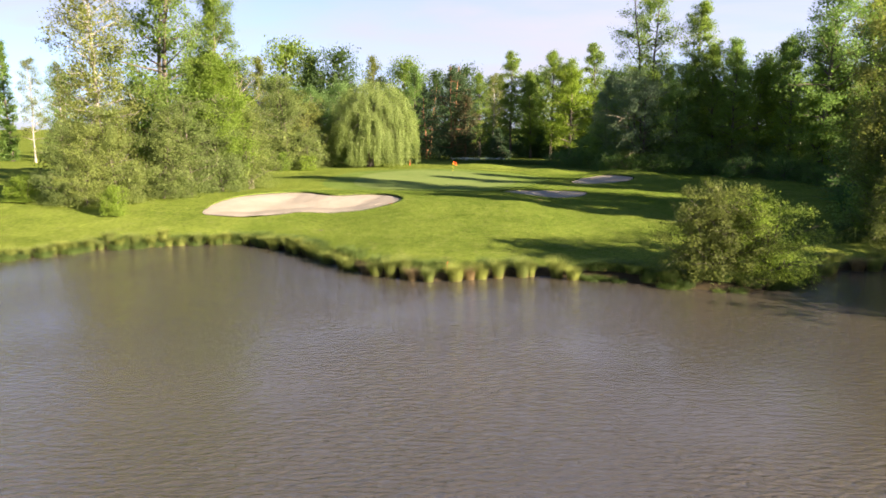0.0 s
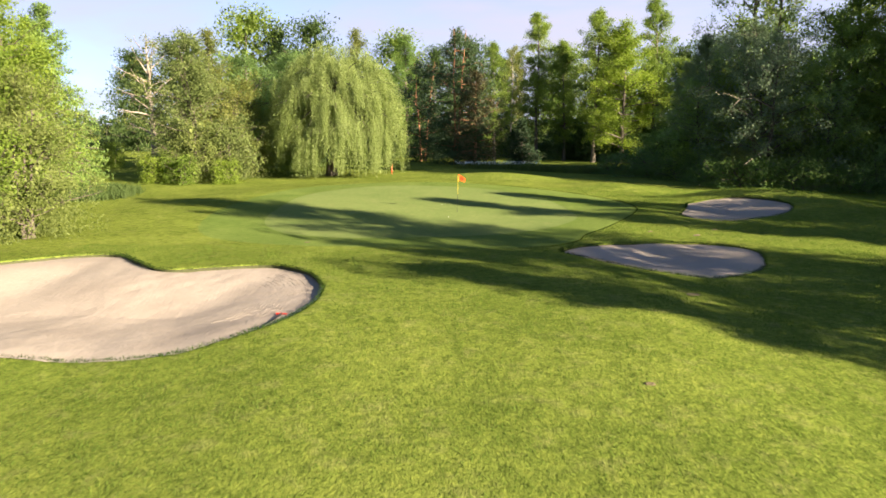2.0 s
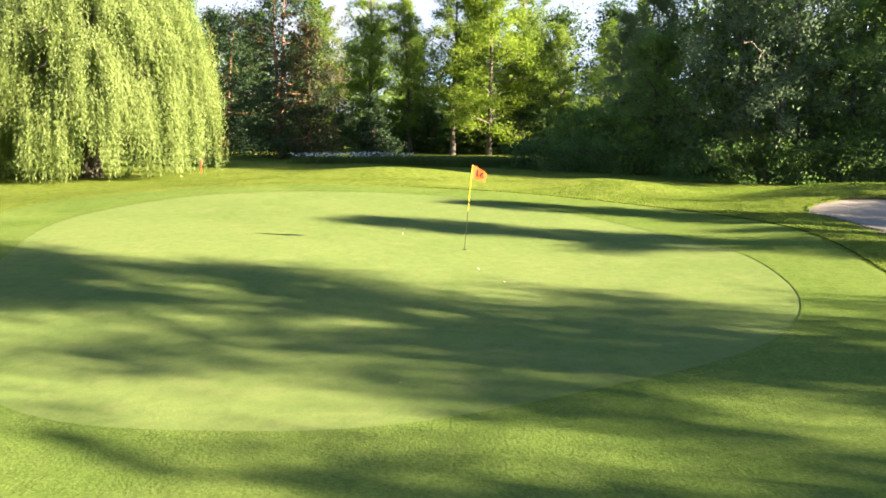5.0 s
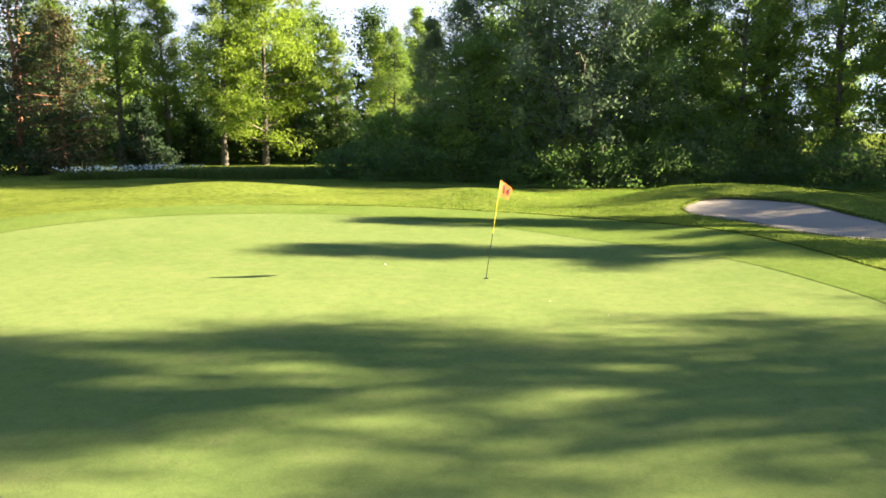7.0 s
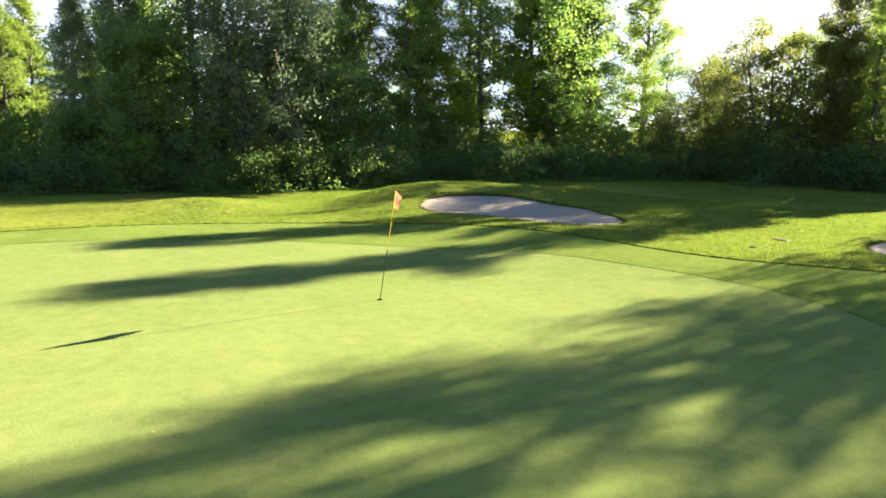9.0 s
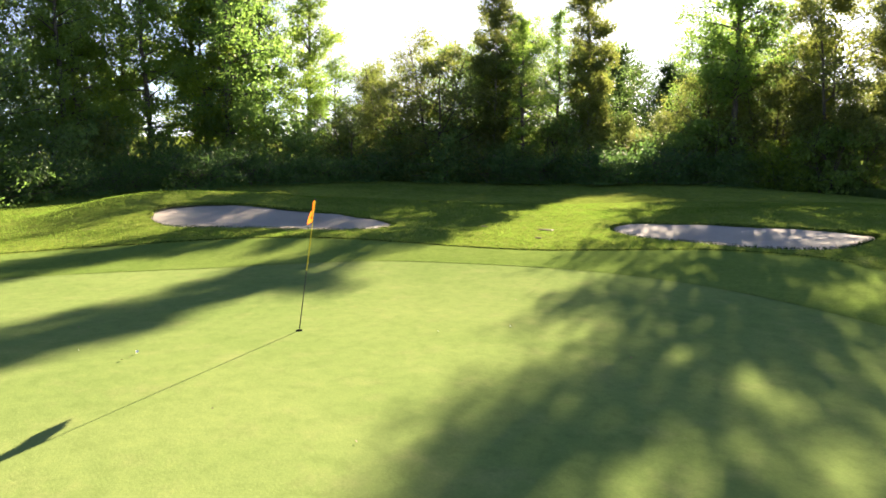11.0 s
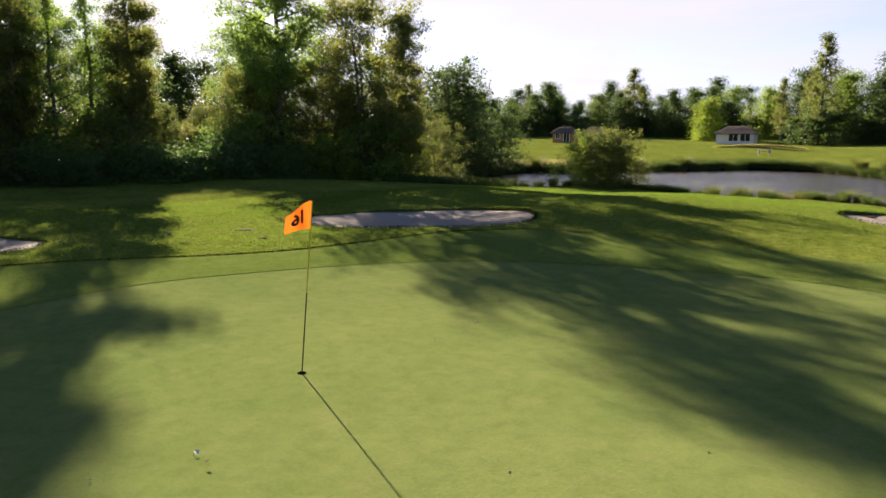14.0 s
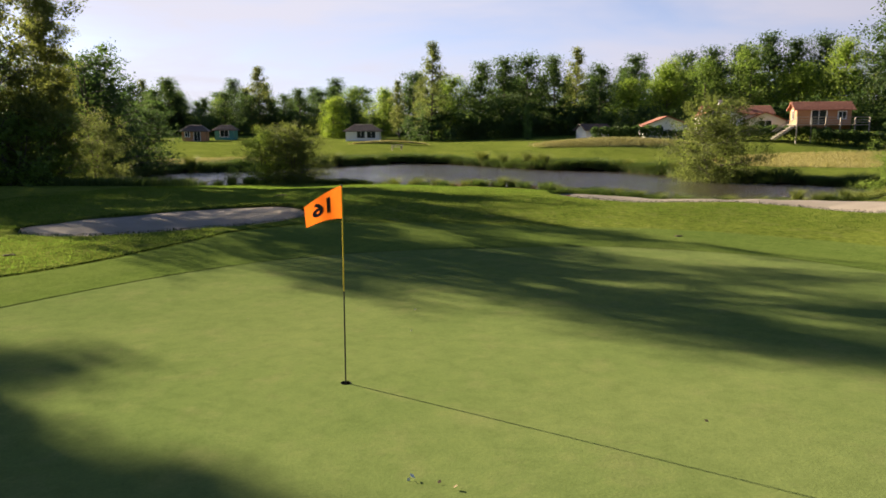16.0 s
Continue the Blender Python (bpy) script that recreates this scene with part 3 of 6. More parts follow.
def bunker(poly, depth, label, ridges=False):
    c = poly.mean(0)
    n = len(poly)
    rng = np.random.default_rng(int(abs(c[0]) * 10))
    e = thing("sand_bunker", (0, 0, 0), label, "sand bunker", "bunkers beside the green")
    t = np.linspace(0, 1, 22)[:, None, None]
    p = shrunk(poly, -0.06)[None] * (1 - t) + c[None, None] * t
    x, y = p[..., 0].ravel(), p[..., 1].ravel()
    s = np.maximum(distance_in(x, y, poly), 0)
    rim = land(x, y, False)
    flat = float(land(poly[:, 0], poly[:, 1], False).mean())
    z = rim * 0.75 + flat * 0.25 - 0.035 - depth * (0.07 + 0.93 * step(0, 4.4, s))
    z += np.array([0.05 * noise.noise((px * 0.6, py * 0.6, 3.1)) + 0.018 * noise.noise((px * 2.2, py * 2.2, 7.7)) for px, py in zip(x, y)])
    a, b = np.meshgrid(np.arange(21), np.arange(n), indexing="ij")
    b2 = (b + 1) % n
    f = np.stack([a * n + b, a * n + b2, (a + 1) * n + b2, (a + 1) * n + b], -1).reshape(-1, 4)
    part("sand", quads("sand", np.stack([x, y, z], 1), f, M_SAND, True), e)
    if ridges:
        # furrows left by the rake along the end of the sand
        for k in range(13):
            q = shrunk(poly, 0.45 + 0.13 * k)
            run = q[(q[:, 0] > -7.6 + 0.05 * k) & (q[:, 1] < -17.6 - 0.12 * k) & (q[:, 1] > -22.4)]
            run = run[rng.integers(0, 3):len(run) - rng.integers(0, 4)]
            if len(run) < 4:
                continue
            ins = np.maximum(distance_in(run[:, 0], run[:, 1], poly), 0)
            zz = land(run[:, 0], run[:, 1], False) * 0.75 + flat * 0.25 - 0.035 - depth * (0.07 + 0.93 * step(0, 4.4, ins))
            furrow = Pile()
            furrow.tube(np.stack([run[:, 0] + rng.normal(scale=0.02, size=len(run)), run[:, 1], zz - 0.0015], 1), np.full(len(run), 0.004) * rng.uniform(0.6, 1.15, len(run)), 6)
            part("sand_ridge", furrow.mesh("sand_ridge", M_SAND, True), e)
    # turf collar: lies on the land, rounds over and drops to the sand
    wob = np.array([0.06 * noise.noise((q[0] * 1.3, q[1] * 1.3, 0.4)) + 0.05 * noise.noise((q[0] * 4.2, q[1] * 4.2, 1.4)) for q in poly])
    collar = [(-1.7, -0.016), (-1.1, 0.0), (-0.55, 0.006), (-0.25, 0.010), (-0.08, 0.012), (0.0, 0.0), (0.02, -0.05)]
    face = [(0.02, -0.045), (0.0, -0.3), (0.0, -0.55)]
    for name, rows, mat, words in (("turf_lip", collar, M_ROUGH, "rounded grass lip"), ("cut_face", face, M_CUT, "dark cut face under the lip")):
        v = []
        for off, up in rows:
          q = shrunk(poly, off)
          if off > -0.3:
              q = q + (q - c) / np.linalg.norm(q - c, axis=1)[:, None] * wob[:, None]
          v.append(np.stack([q[:, 0], q[:, 1], land(q[:, 0], q[:, 1], False) + up], 1))
        a, b = np.meshgrid(np.arange(len(rows) - 1), np.arange(n), indexing="ij")
        b2 = (b + 1) % n
        f = np.stack([a * n + b, a * n + b2, (a + 1) * n + b2, (a + 1) * n + b], -1).reshape(-1, 4)
        part(name, quads(name, np.concatenate(v), f, mat, True), e, words)
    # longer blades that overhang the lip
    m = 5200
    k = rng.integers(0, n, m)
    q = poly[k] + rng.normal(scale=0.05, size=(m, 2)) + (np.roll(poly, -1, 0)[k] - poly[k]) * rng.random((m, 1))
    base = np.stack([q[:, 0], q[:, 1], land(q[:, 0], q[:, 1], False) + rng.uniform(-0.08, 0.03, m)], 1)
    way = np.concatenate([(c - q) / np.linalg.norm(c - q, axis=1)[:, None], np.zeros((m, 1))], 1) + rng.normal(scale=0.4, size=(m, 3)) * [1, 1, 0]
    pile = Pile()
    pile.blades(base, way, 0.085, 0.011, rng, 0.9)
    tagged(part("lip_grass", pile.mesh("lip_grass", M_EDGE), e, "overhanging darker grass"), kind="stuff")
    return e


bunker(SAND_A, 0.40, "large sunlit sand bunker with pale raked sand", True)
bunker(SAND_B, 0.32, "kidney-shaped sand bunker crossed by tree shadows")
bunker(SAND_C, 0.30, "shaded sand bunker under a grass mound")

wx, wy = np.meshgrid(np.linspace(-70, 90, 17), np.linspace(-105, -22, 13))
i, j = np.meshgrid(np.arange(12), np.arange(16), indexing="ij")
F = np.stack([i * 17 + j, i * 17 + j + 1, (i + 1) * 17 + j + 1, (i + 1) * 17 + j], -1).reshape(-1, 4)
whole("water", quads("water", np.stack([wx.ravel(), wy.ravel(), np.full(wx.size, WATER_Z)], 1), F, M_WATER), "murky brown pond water with fine ripples", "pond", "", "structure")


# ---- plants ----
def grow(seed, tall, base, wide, profile, limbs, twigs, count, size, leaf_mat, bark_mat, trunk_r, rise=35, spread=0.45, lean=0.0, stems=1, flat=1.0, hang=0.0, bare=0.0, crown_up=0.4, squash=1.0, sticks=0.3, core=0.4):
    """Meshes of a tree: trunk with limbs and twigs, and a crown of leaves gathered round the twigs.
    base: where the crown begins (share of the height); wide: crown radius; profile: (share of crown height, share of radius) pairs."""
    rng = np.random.default_rng(seed)
    wood, crown = Pile(), Pile()
    pu, pr = zip(*profile)
    spots, ways, weights = [], [], []
    for s in range(stems):
        az0 = rng.uniform(0, 2 * np.pi)
        off = np.array([math.cos(az0), math.sin(az0)]) * (0 if stems == 1 else wide * 0.12)
        tilt = np.array([math.cos(az0), math.sin(az0)]) * (lean if stems == 1 else wide * 0.35 / tall)
        hs = tall * (1 if s == 0 else rng.uniform(0.75, 0.98))
        u = np.linspace(0, 1, 10)
        wob = np.cumsum(rng.normal(scale=0.012 * tall, size=(10, 2)), 0) * u[:, None] * 0.6
        line = np.concatenate([off + tilt * hs * u[:, None] ** 1.3 + wob, (hs * u)[:, None]], 1)
        rad = trunk_r * (1 - 0.9 * u) * (1 if stems == 1 else 0.65) + 0.012
        rad[0] *= 1.45
        line[0, 2] -= 0.25
        wood.tube(line, rad, 8)
        n = max(3, limbs // stems)
        for k in range(n):
            q = (k + rng.random()) / n
            h = base + (0.985 - base) * q
            p0 = np.array([np.interp(h, u, line[:, a]) for a in range(3)])
            az = az0 + k * 2.4 + rng.normal(scale=0.4)
            ln = wide * np.interp(q, pu, pr) * rng.uniform(0.7, 1.15)
            el = radians(rise * (0.4 + 0.6 * q) + rng.normal(scale=10))
            t = np.linspace(0, 1, 6)[:, None]
            flatway = np.array([math.cos(az), math.sin(az), 0])
            p = p0 + flatway * ln * t * math.cos(el) * flat + np.array([0, 0, 1]) * ln * (math.sin(el) * t - hang * t**2)
            p += np.cumsum(rng.normal(scale=0.03 * ln, size=(6, 3)), 0) * t
            r0 = max(0.015, np.interp(h, u, rad) * 0.55)
            wood.tube(p, np.linspace(r0, 0.012, 6), 5)
            for m in range(twigs):
                drawn = rng.random() < sticks
                a = rng.uniform(0.3, 1.0)
                s0 = np.array([np.interp(a, t[:, 0], p[:, c]) for c in range(3)])
                d = flatway * rng.uniform(0.2, 1.0) + rng.normal(scale=0.65, size=3) + np.array([0, 0, 0.25 - hang * 0.8])
                d /= np.linalg.norm(d)
                tl = ln * rng.uniform(0.18, 0.42) + 0.2
                tp = s0 + d * np.linspace(0, tl, 4)[:, None] + np.array([0, 0, -hang * 0.5]) * (np.linspace(0, 1, 4)[:, None] ** 2) * tl
                if drawn:
                    wood.tube(tp, np.linspace(min(r0 * 0.5, 0.03), 0.006, 4), 3)
                if rng.random() < bare:
                    continue
                for b in (0.45, 0.8, 1.0):
                    spots.append(tp[0] * (1 - b) + tp[-1] * b)
                    ways.append(d)
                    weights.append(rng.uniform(0.2, 1.3) ** 1.7)
    spots, ways, weights = np.array(spots), np.array(ways), np.array(weights)
    k = rng.choice(len(spots), count, p=weights / weights.sum())
    c = spots[k] + np.clip(rng.normal(scale=0.75 * spread, size=(count, 3)), -1.5 * spread, 1.5 * spread) * [1, 1, 0.75 * squash]
    if base < 0.07:
        # skirt of low foliage that reaches the ground
        low = rng.random(count) < 0.16
        c[low, 2] *= rng.uniform(0.03, 0.4, low.sum())
    c[:, 2] = np.maximum(c[:, 2], 0.12)
    mid = np.array([0, 0, tall * (base + 1) / 2])
    out = c - mid
    out /= np.linalg.norm(out, axis=1)[:, None] + 1e-9
    crown.leaves(c, rng, size, size * 0.55, crown_up, ways[k] * 0.5 + np.array([0, 0, -hang]), out * 0.8)
    # broad inner foliage that closes the heart of the crown
    kc = int(count * 0.035 * core)
    if kc:
        a = spots[rng.choice(len(spots), kc)]
        axis = np.array([0, 0, 1.0]) * a[:, 2:] * 0.96
        axis[:, 2] -= 0.1
        inner = axis + (a - axis) * rng.uniform(0.25, 0.75, (kc, 1))
        inner[:, 2] = np.maximum(inner[:, 2], 0.3)
        crown.leaves(inner, rng, size * 2.2, size * 1.6, 0.3, None, out[:kc] * 0.3)
    return wood.mesh("trunk", bark_mat, True), crown.mesh("crown", leaf_mat)


OVAL = ((0, 0.55), (0.25, 1.0), (0.6, 0.8), (1, 0.15))
SPIRE = ((0, 0.7), (0.2, 1.0), (0.6, 0.7), (1, 0.12))
ROUND = ((0, 0.75), (0.4, 1.0), (0.75, 0.8), (1, 0.3))
CONE = ((0, 1.0), (0.4, 0.7), (0.8, 0.3), (1, 0.08))
BUSHY = ((0, 1.0), (0.4, 1.0), (0.8, 0.75), (1, 0.35))
SLIM = ((0, 0.6), (0.3, 1.0), (0.7, 0.8), (1, 0.2))

KINDS = {}


def kind_of(key, name, label, category, group, *args, **kw):
    """Notes how a plant grows; the first one planted is the pattern of the others."""
    KINDS[key] = [name, label, category, group, args, kw, None]


def plant(key, x, y, scale=1.0, turn=None, tall=1.0, sink=0.0, label=""):
    rec = KINDS[key]
    z = height_at(x, y) - sink
    turn = (x * 37.7 + y * 71.3) % 360 if turn is None else turn
    m = pose(x, y, z, 0, 0, turn) @ Matrix.Diagonal((scale, scale, scale * tall, 1))
    if rec[6] is None:
        e = thing(rec[0], (0, 0, 0), rec[1], rec[2], rec[3])
        trunk, crown = grow(*rec[4], **rec[5])
        if rec[2] == "thicket":
            tagged(part("stems", trunk, e), kind="stuff")
        else:
            part("trunk", trunk, e)
        part("crown", crown, e)
        rec[6] = e
        e.matrix_basis = m
        ob = e
    else:
        ob = copy_thing(rec[6], m)
        ob.matrix_basis = m
    if label:
        tagged(ob, label)
    return ob


WOOD = "trees of the wood round the green"
kind_of("birch_dense", "birch_tree", "tall feathery birch against the light", "tree", WOOD, 64, 17, 0.16, 2.2, ((0, 0.5), (0.3, 0.9), (0.75, 1.0), (1, 0.5)), 50, 8, 38000, 0.18, M_LEAF_OLIVE, M_BARK_PALE, 0.15, rise=45, spread=0.35, core=0.4)
kind_of("aspen_tall", "aspen_tree", "tall aspen with a straight dark trunk", "tree", WOOD, 65, 17, 0.28, 3.3, ((0, 0.7), (0.3, 1.0), (0.7, 0.95), (1, 0.4)), 54, 8, 32000, 0.2, M_LEAF_OAK, M_BARK, 0.24, rise=32, spread=0.42, core=0.5, sticks=0.6)
kind_of("poplar_a", "poplar_tree", "tall slender poplar with light green leaves", "tree", WOOD, 11, 18, 0.18, 3.0, SLIM, 46, 7, 30000, 0.18, M_LEAF_POP, M_BARK, 0.24, rise=48, spread=0.38, core=0.45)
kind_of("poplar_b", "poplar_tree", "tall open poplar with gaps between the boughs", "tree", WOOD, 12, 20, 0.22, 3.2, SLIM, 38, 7, 28000, 0.18, M_LEAF_POP, M_BARK, 0.26, rise=50, spread=0.36, core=0.4)
kind_of("poplar_c", "poplar_tree", "tall poplar with dark glossy foliage", "tree", WOOD, 13, 19, 0.12, 3.6, OVAL, 46, 7, 23000, 0.2, M_LEAF_OAK, M_BARK, 0.26, rise=42, spread=0.45, core=0.5)
kind_of("birch", "birch_tree", "thin airy birch with a pale trunk", "tree", WOOD, 14, 17, 0.2, 2.7, SLIM, 34, 6, 9500, 0.17, M_LEAF_OLIVE, M_BARK_PALE, 0.15, rise=45, spread=0.35, core=0.1)
kind_of("broad_a", "broadleaf_tree", "dense dark green broadleaf tree at the wood's edge", "tree", WOOD, 15, 14, 0.06, 4.2, ROUND, 44, 7, 24000, 0.19, M_LEAF_OAK, M_BARK, 0.24, rise=30, spread=0.5, core=0.6)
kind_of("broad_b", "broadleaf_tree", "bright green broadleaf tree with a full crown", "tree", WOOD, 16, 13, 0.08, 3.8, OVAL, 42, 7, 28000, 0.18, M_LEAF_YEL, M_BARK, 0.2, rise=32, spread=0.48, core=0.5)
kind_of("broad_c", "broadleaf_tree", "dark shaded tree with dense foliage", "tree", WOOD, 17, 12, 0.05, 4.2, ROUND, 44, 7, 24000, 0.19, M_LEAF_DARK, M_BARK, 0.22, rise=28, spread=0.5, core=0.6)
kind_of("sallow_a", "willow_tree", "grey-green willow with a rounded bushy crown", "tree", WOOD, 18, 11.5, 0.04, 4.4, BUSHY, 54, 8, 27000, 0.18, M_LEAF_GREY, M_BARK, 0.2, rise=38, spread=0.42, stems=3, core=0.8)
kind_of("sallow_b", "willow_tree", "olive-grey willow with spreading boughs", "tree", WOOD, 19, 10, 0.06, 4.6, BUSHY, 48, 8, 25000, 0.18, M_LEAF_OLIVE, M_BARK, 0.2, rise=34, spread=0.42, stems=3, core=0.7)
kind_of("sallow_open", "willow_tree", "leaning open willow with visible forked limbs", "tree", WOOD, 20, 11.5, 0.25, 4.4, ((0, 0.6), (0.4, 1.0), (0.8, 0.95), (1, 0.5)), 26, 8, 24000, 0.19, M_LEAF_OLIVE, M_BARK, 0.2, rise=42, spread=0.4, stems=2, sticks=1.0, core=0.45)
kind_of("aspen", "aspen_tree", "tall sparse aspen with a straight dark trunk", "tree", WOOD, 21, 17, 0.14, 3.0, OVAL, 40, 6, 14000, 0.2, M_LEAF_OAK, M_BARK, 0.22, rise=32, spread=0.38, core=0.3)
kind_of("white_poplar", "white_poplar", "slender white poplar with silvery leaves", "tree", WOOD, 72, 17, 0.1, 2.8, OVAL, 44, 7, 20000, 0.19, M_LEAF_SILVER, M_BARK_PALE, 0.17, rise=40, spread=0.4, core=0.4, sticks=0.5)
kind_of("white_willow", "willow_tree", "silver-grey willow with dead boughs reaching out", "tree", WOOD, 73, 11.5, 0.1, 4.6, BUSHY, 54, 8, 26000, 0.18, M_LEAF_SILVER, M_BARK, 0.24, rise=36, spread=0.42, stems=3, core=0.5, sticks=0.5)
kind_of("larch", "larch_tree", "feathery light green conifer with tiered boughs", "tree", WOOD, 22, 14, 0.06, 4.0, CONE, 60, 8, 17000, 0.2, M_LARCH, M_BARK, 0.2, rise=4, spread=0.3, hang=0.15, squash=0.7)
kind_of("pine", "pine_tree", "dark pine with reddish trunks showing", "tree", WOOD, 23, 15, 0.05, 4.4, OVAL, 46, 8, 17000, 0.24, M_NEEDLE, M_BARK_RED, 0.26, rise=12, spread=0.36, stems=2)
kind_of("pine_brown", "pine_tree", "browning pine with rusty lower boughs", "tree", WOOD, 24, 12, 0.03, 3.6, OVAL, 40, 8, 10000, 0.24, M_NEEDLE_BROWN, M_BARK_RED, 0.22, rise=8, spread=0.36)
kind_of("fir", "conifer_bush", "dense dark conifer with boughs to the ground", "tree", WOOD, 25, 6, 0.02, 2.2, CONE, 40, 7, 7000, 0.22, M_NEEDLE, M_BARK, 0.14, rise=0, spread=0.25)
kind_of("lombardy", "lombardy_poplar", "narrow columnar poplar", "tree", "", 26, 18, 0.05, 1.5, SLIM, 60, 5, 9000, 0.28, M_LEAF_OAK, M_BARK, 0.22, rise=70, spread=0.3)
kind_of("shrub_a", "shrub", "leafy green shrub under the trees", "shrub", "undergrowth at the wood's edge", 31, 3.2, 0.0, 2.0, BUSHY, 26, 6, 3000, 0.21, M_LEAF_OAK, M_BARK, 0.05, rise=40, spread=0.28, stems=3)
kind_of("shrub_b", "shrub", "dark shrub under the trees", "shrub", "undergrowth at the wood's edge", 32, 2.6, 0.0, 2.0, BUSHY, 26, 6, 2800, 0.21, M_LEAF_DARK, M_BARK, 0.05, rise=36, spread=0.28, stems=3)
kind_of("shrub_y", "shrub", "bright yellow-green shrub in sunlight", "shrub", "undergrowth at the wood's edge", 33, 2.6, 0.0, 1.7, BUSHY, 24, 6, 9000, 0.13, M_LEAF_YEL, M_BARK, 0.05, rise=40, spread=0.26, stems=3)
kind_of("shrub_g", "shrub", "grey-leaved twiggy willow shrub", "shrub", "undergrowth at the wood's edge", 34, 3.4, 0.0, 2.2, BUSHY, 30, 6, 5600, 0.15, M_LEAF_GREY, M_BARK, 0.05, rise=46, spread=0.28, stems=4)
kind_of("bramble", "bramble_thicket", "low tangled bramble and nettle thicket", "thicket", "undergrowth at the wood's edge", 35, 1.3, 0.0, 1.9, BUSHY, 26, 6, 4200, 0.12, M_LEAF_BRAMBLE, M_BARK, 0.02, rise=22, spread=0.25, stems=3)
kind_of("nettle", "nettle_patch", "bright green nettle patch in the sun", "thicket", "undergrowth at the wood's edge", 36, 1.5, 0.0, 1.7, BUSHY, 26, 6, 3000, 0.15, M_LEAF_YEL, M_BARK, 0.02, rise=45, spread=0.24, stems=4)
kind_of("dark_willow", "willow_tree", "dark round willow with drooping boughs", "tree", WOOD, 70, 10, 0.0, 5.0, BUSHY, 64, 9, 15000, 0.24, M_LEAF_SHADED, M_BARK, 0.26, rise=32, spread=0.42, stems=3, hang=0.25, core=1.6)
kind_of("olive_tall", "aspen_tree", "tall olive-leaved aspen with twiggy pale top", "tree", WOOD, 66, 19, 0.03, 3.4, ((0, 1.0), (0.3, 0.95), (0.7, 0.8), (1, 0.4)), 70, 8, 30000, 0.19, M_LEAF_OLIVE, M_BARK_PALE, 0.24, rise=40, spread=0.42, sticks=0.6)
kind_of("giant_poplar", "poplar_tree", "very tall poplar with a pale forked trunk", "tree", WOOD, 67, 23, 0.05, 4.3, ((0, 0.95), (0.3, 1.0), (0.7, 0.85), (1, 0.45)), 64, 8, 34000, 0.21, M_LEAF_POP, M_BARK, 0.4, rise=40, spread=0.48, stems=2, core=0.8)
kind_of("bank_bush", "willow_bush", "rounded twiggy olive bush on the bank", "shrub", "bushes on the banks", 68, 5.4, 0.0, 3.1, BUSHY, 60, 8, 30000, 0.12, M_LEAF_BUSH, M_BARK, 0.07, rise=40, spread=0.26, stems=5, sticks=0.5, core=1.2)
kind_of("bank_bush_green", "willow_bush", "leafy green bush on the pond bank", "shrub", "bushes on the banks", 69, 4.6, 0.0, 2.6, BUSHY, 50, 8, 20000, 0.12, M_LEAF_POP, M_BARK, 0.07, rise=42, spread=0.24, stems=5)
kind_of("far_thicket", "thicket", "dark undergrowth under distant trees", "thicket", "distant thickets", 46, 5, 0.0, 4.2, BUSHY, 12, 6, 3800, 0.34, M_LEAF_SHADED, M_BARK, 0.1, rise=25, spread=0.5, sticks=0.0, stems=2, core=1.5)
kind_of("far_a", "broadleaf_tree", "distant round-crowned broadleaf tree", "tree", "distant trees", 41, 14, 0.0, 5.0, ROUND, 36, 7, 9000, 0.36, M_LEAF_SHADED, M_BARK, 0.25, rise=28, spread=1.0, sticks=0.0, core=1.6)
kind_of("far_b", "broadleaf_tree", "distant light green broadleaf tree", "tree", "distant trees", 42, 13, 0.0, 4.4, ROUND, 36, 7, 8500, 0.34, M_LEAF_POP, M_BARK, 0.22, rise=30, spread=0.95, sticks=0.0, core=1.6)
kind_of("far_c", "broadleaf_tree", "distant dark broadleaf tree", "tree", "distant trees", 43, 15, 0.0, 4.8, OVAL, 36, 7, 9000, 0.36, M_LEAF_SHADED, M_BARK, 0.25, rise=30, spread=1.0, sticks=0.0, core=1.6)
kind_of("far_d", "poplar_tree", "distant slender poplar", "tree", "distant trees", 44, 18, 0.1, 2.8, SLIM, 40, 6, 7000, 0.3, M_LEAF_OLIVE, M_BARK, 0.2, rise=50, spread=0.55, sticks=0.0, core=1.6)
kind_of("far_e", "broadleaf_tree", "distant bright yellow-green tree", "tree", "distant trees", 45, 10, 0.0, 4.2, ROUND, 36, 7, 8500, 0.36, M_LEAF_YEL, M_BARK, 0.2, rise=30, spread=0.95, sticks=0.0, core=1.6)

# the wood to the left of the fairway
plant("olive_tall", -28.0, -18.6, 1.02)
plant("giant_poplar", -25.0, -14.2, 1.0)
plant("poplar_a", -21.4, -10.6, 0.95)
plant("broad_b", -20.6, -12.2, 0.85)
plant("broad_b", -22.2, -6.0, 0.9)
for x, y, k in ((-29.7, -21.4, 0.5), (-28.0, -22.0, 0.5), (-25.6, -20.6, 0.6), (-23.3, -19.0, 0.55), (-21.6, -16.8, 0.62), (-19.7, -13.8, 0.6), (-18.3, -10.4, 0.58)):
    plant("sallow_a", x, y, k, label="grey-green willow shrub spilling over the grass")
plant("sallow_b", -29.4, -8.8, 0.9)
plant("broad_b", -24.4, -3.6, 0.95)
plant("larch", -32.0, 18.2, 1.0)
plant("larch", -28.9, 9.4, 0.85)
plant("shrub_y", -24.1, -25.2, 0.56, tall=1.25, label="small round bright green bush alone on the grass")
plant("shrub_y", -33.0, -20.6, 0.85, tall=0.8, label="low bright bush on the grass")
plant("lombardy", -67.7, 36.8, 1.0, label="narrow columnar poplar beyond the lawn")
plant("birch", -61.0, 31.2, 0.88)
plant("birch", -57.9, 33.2, 0.85)
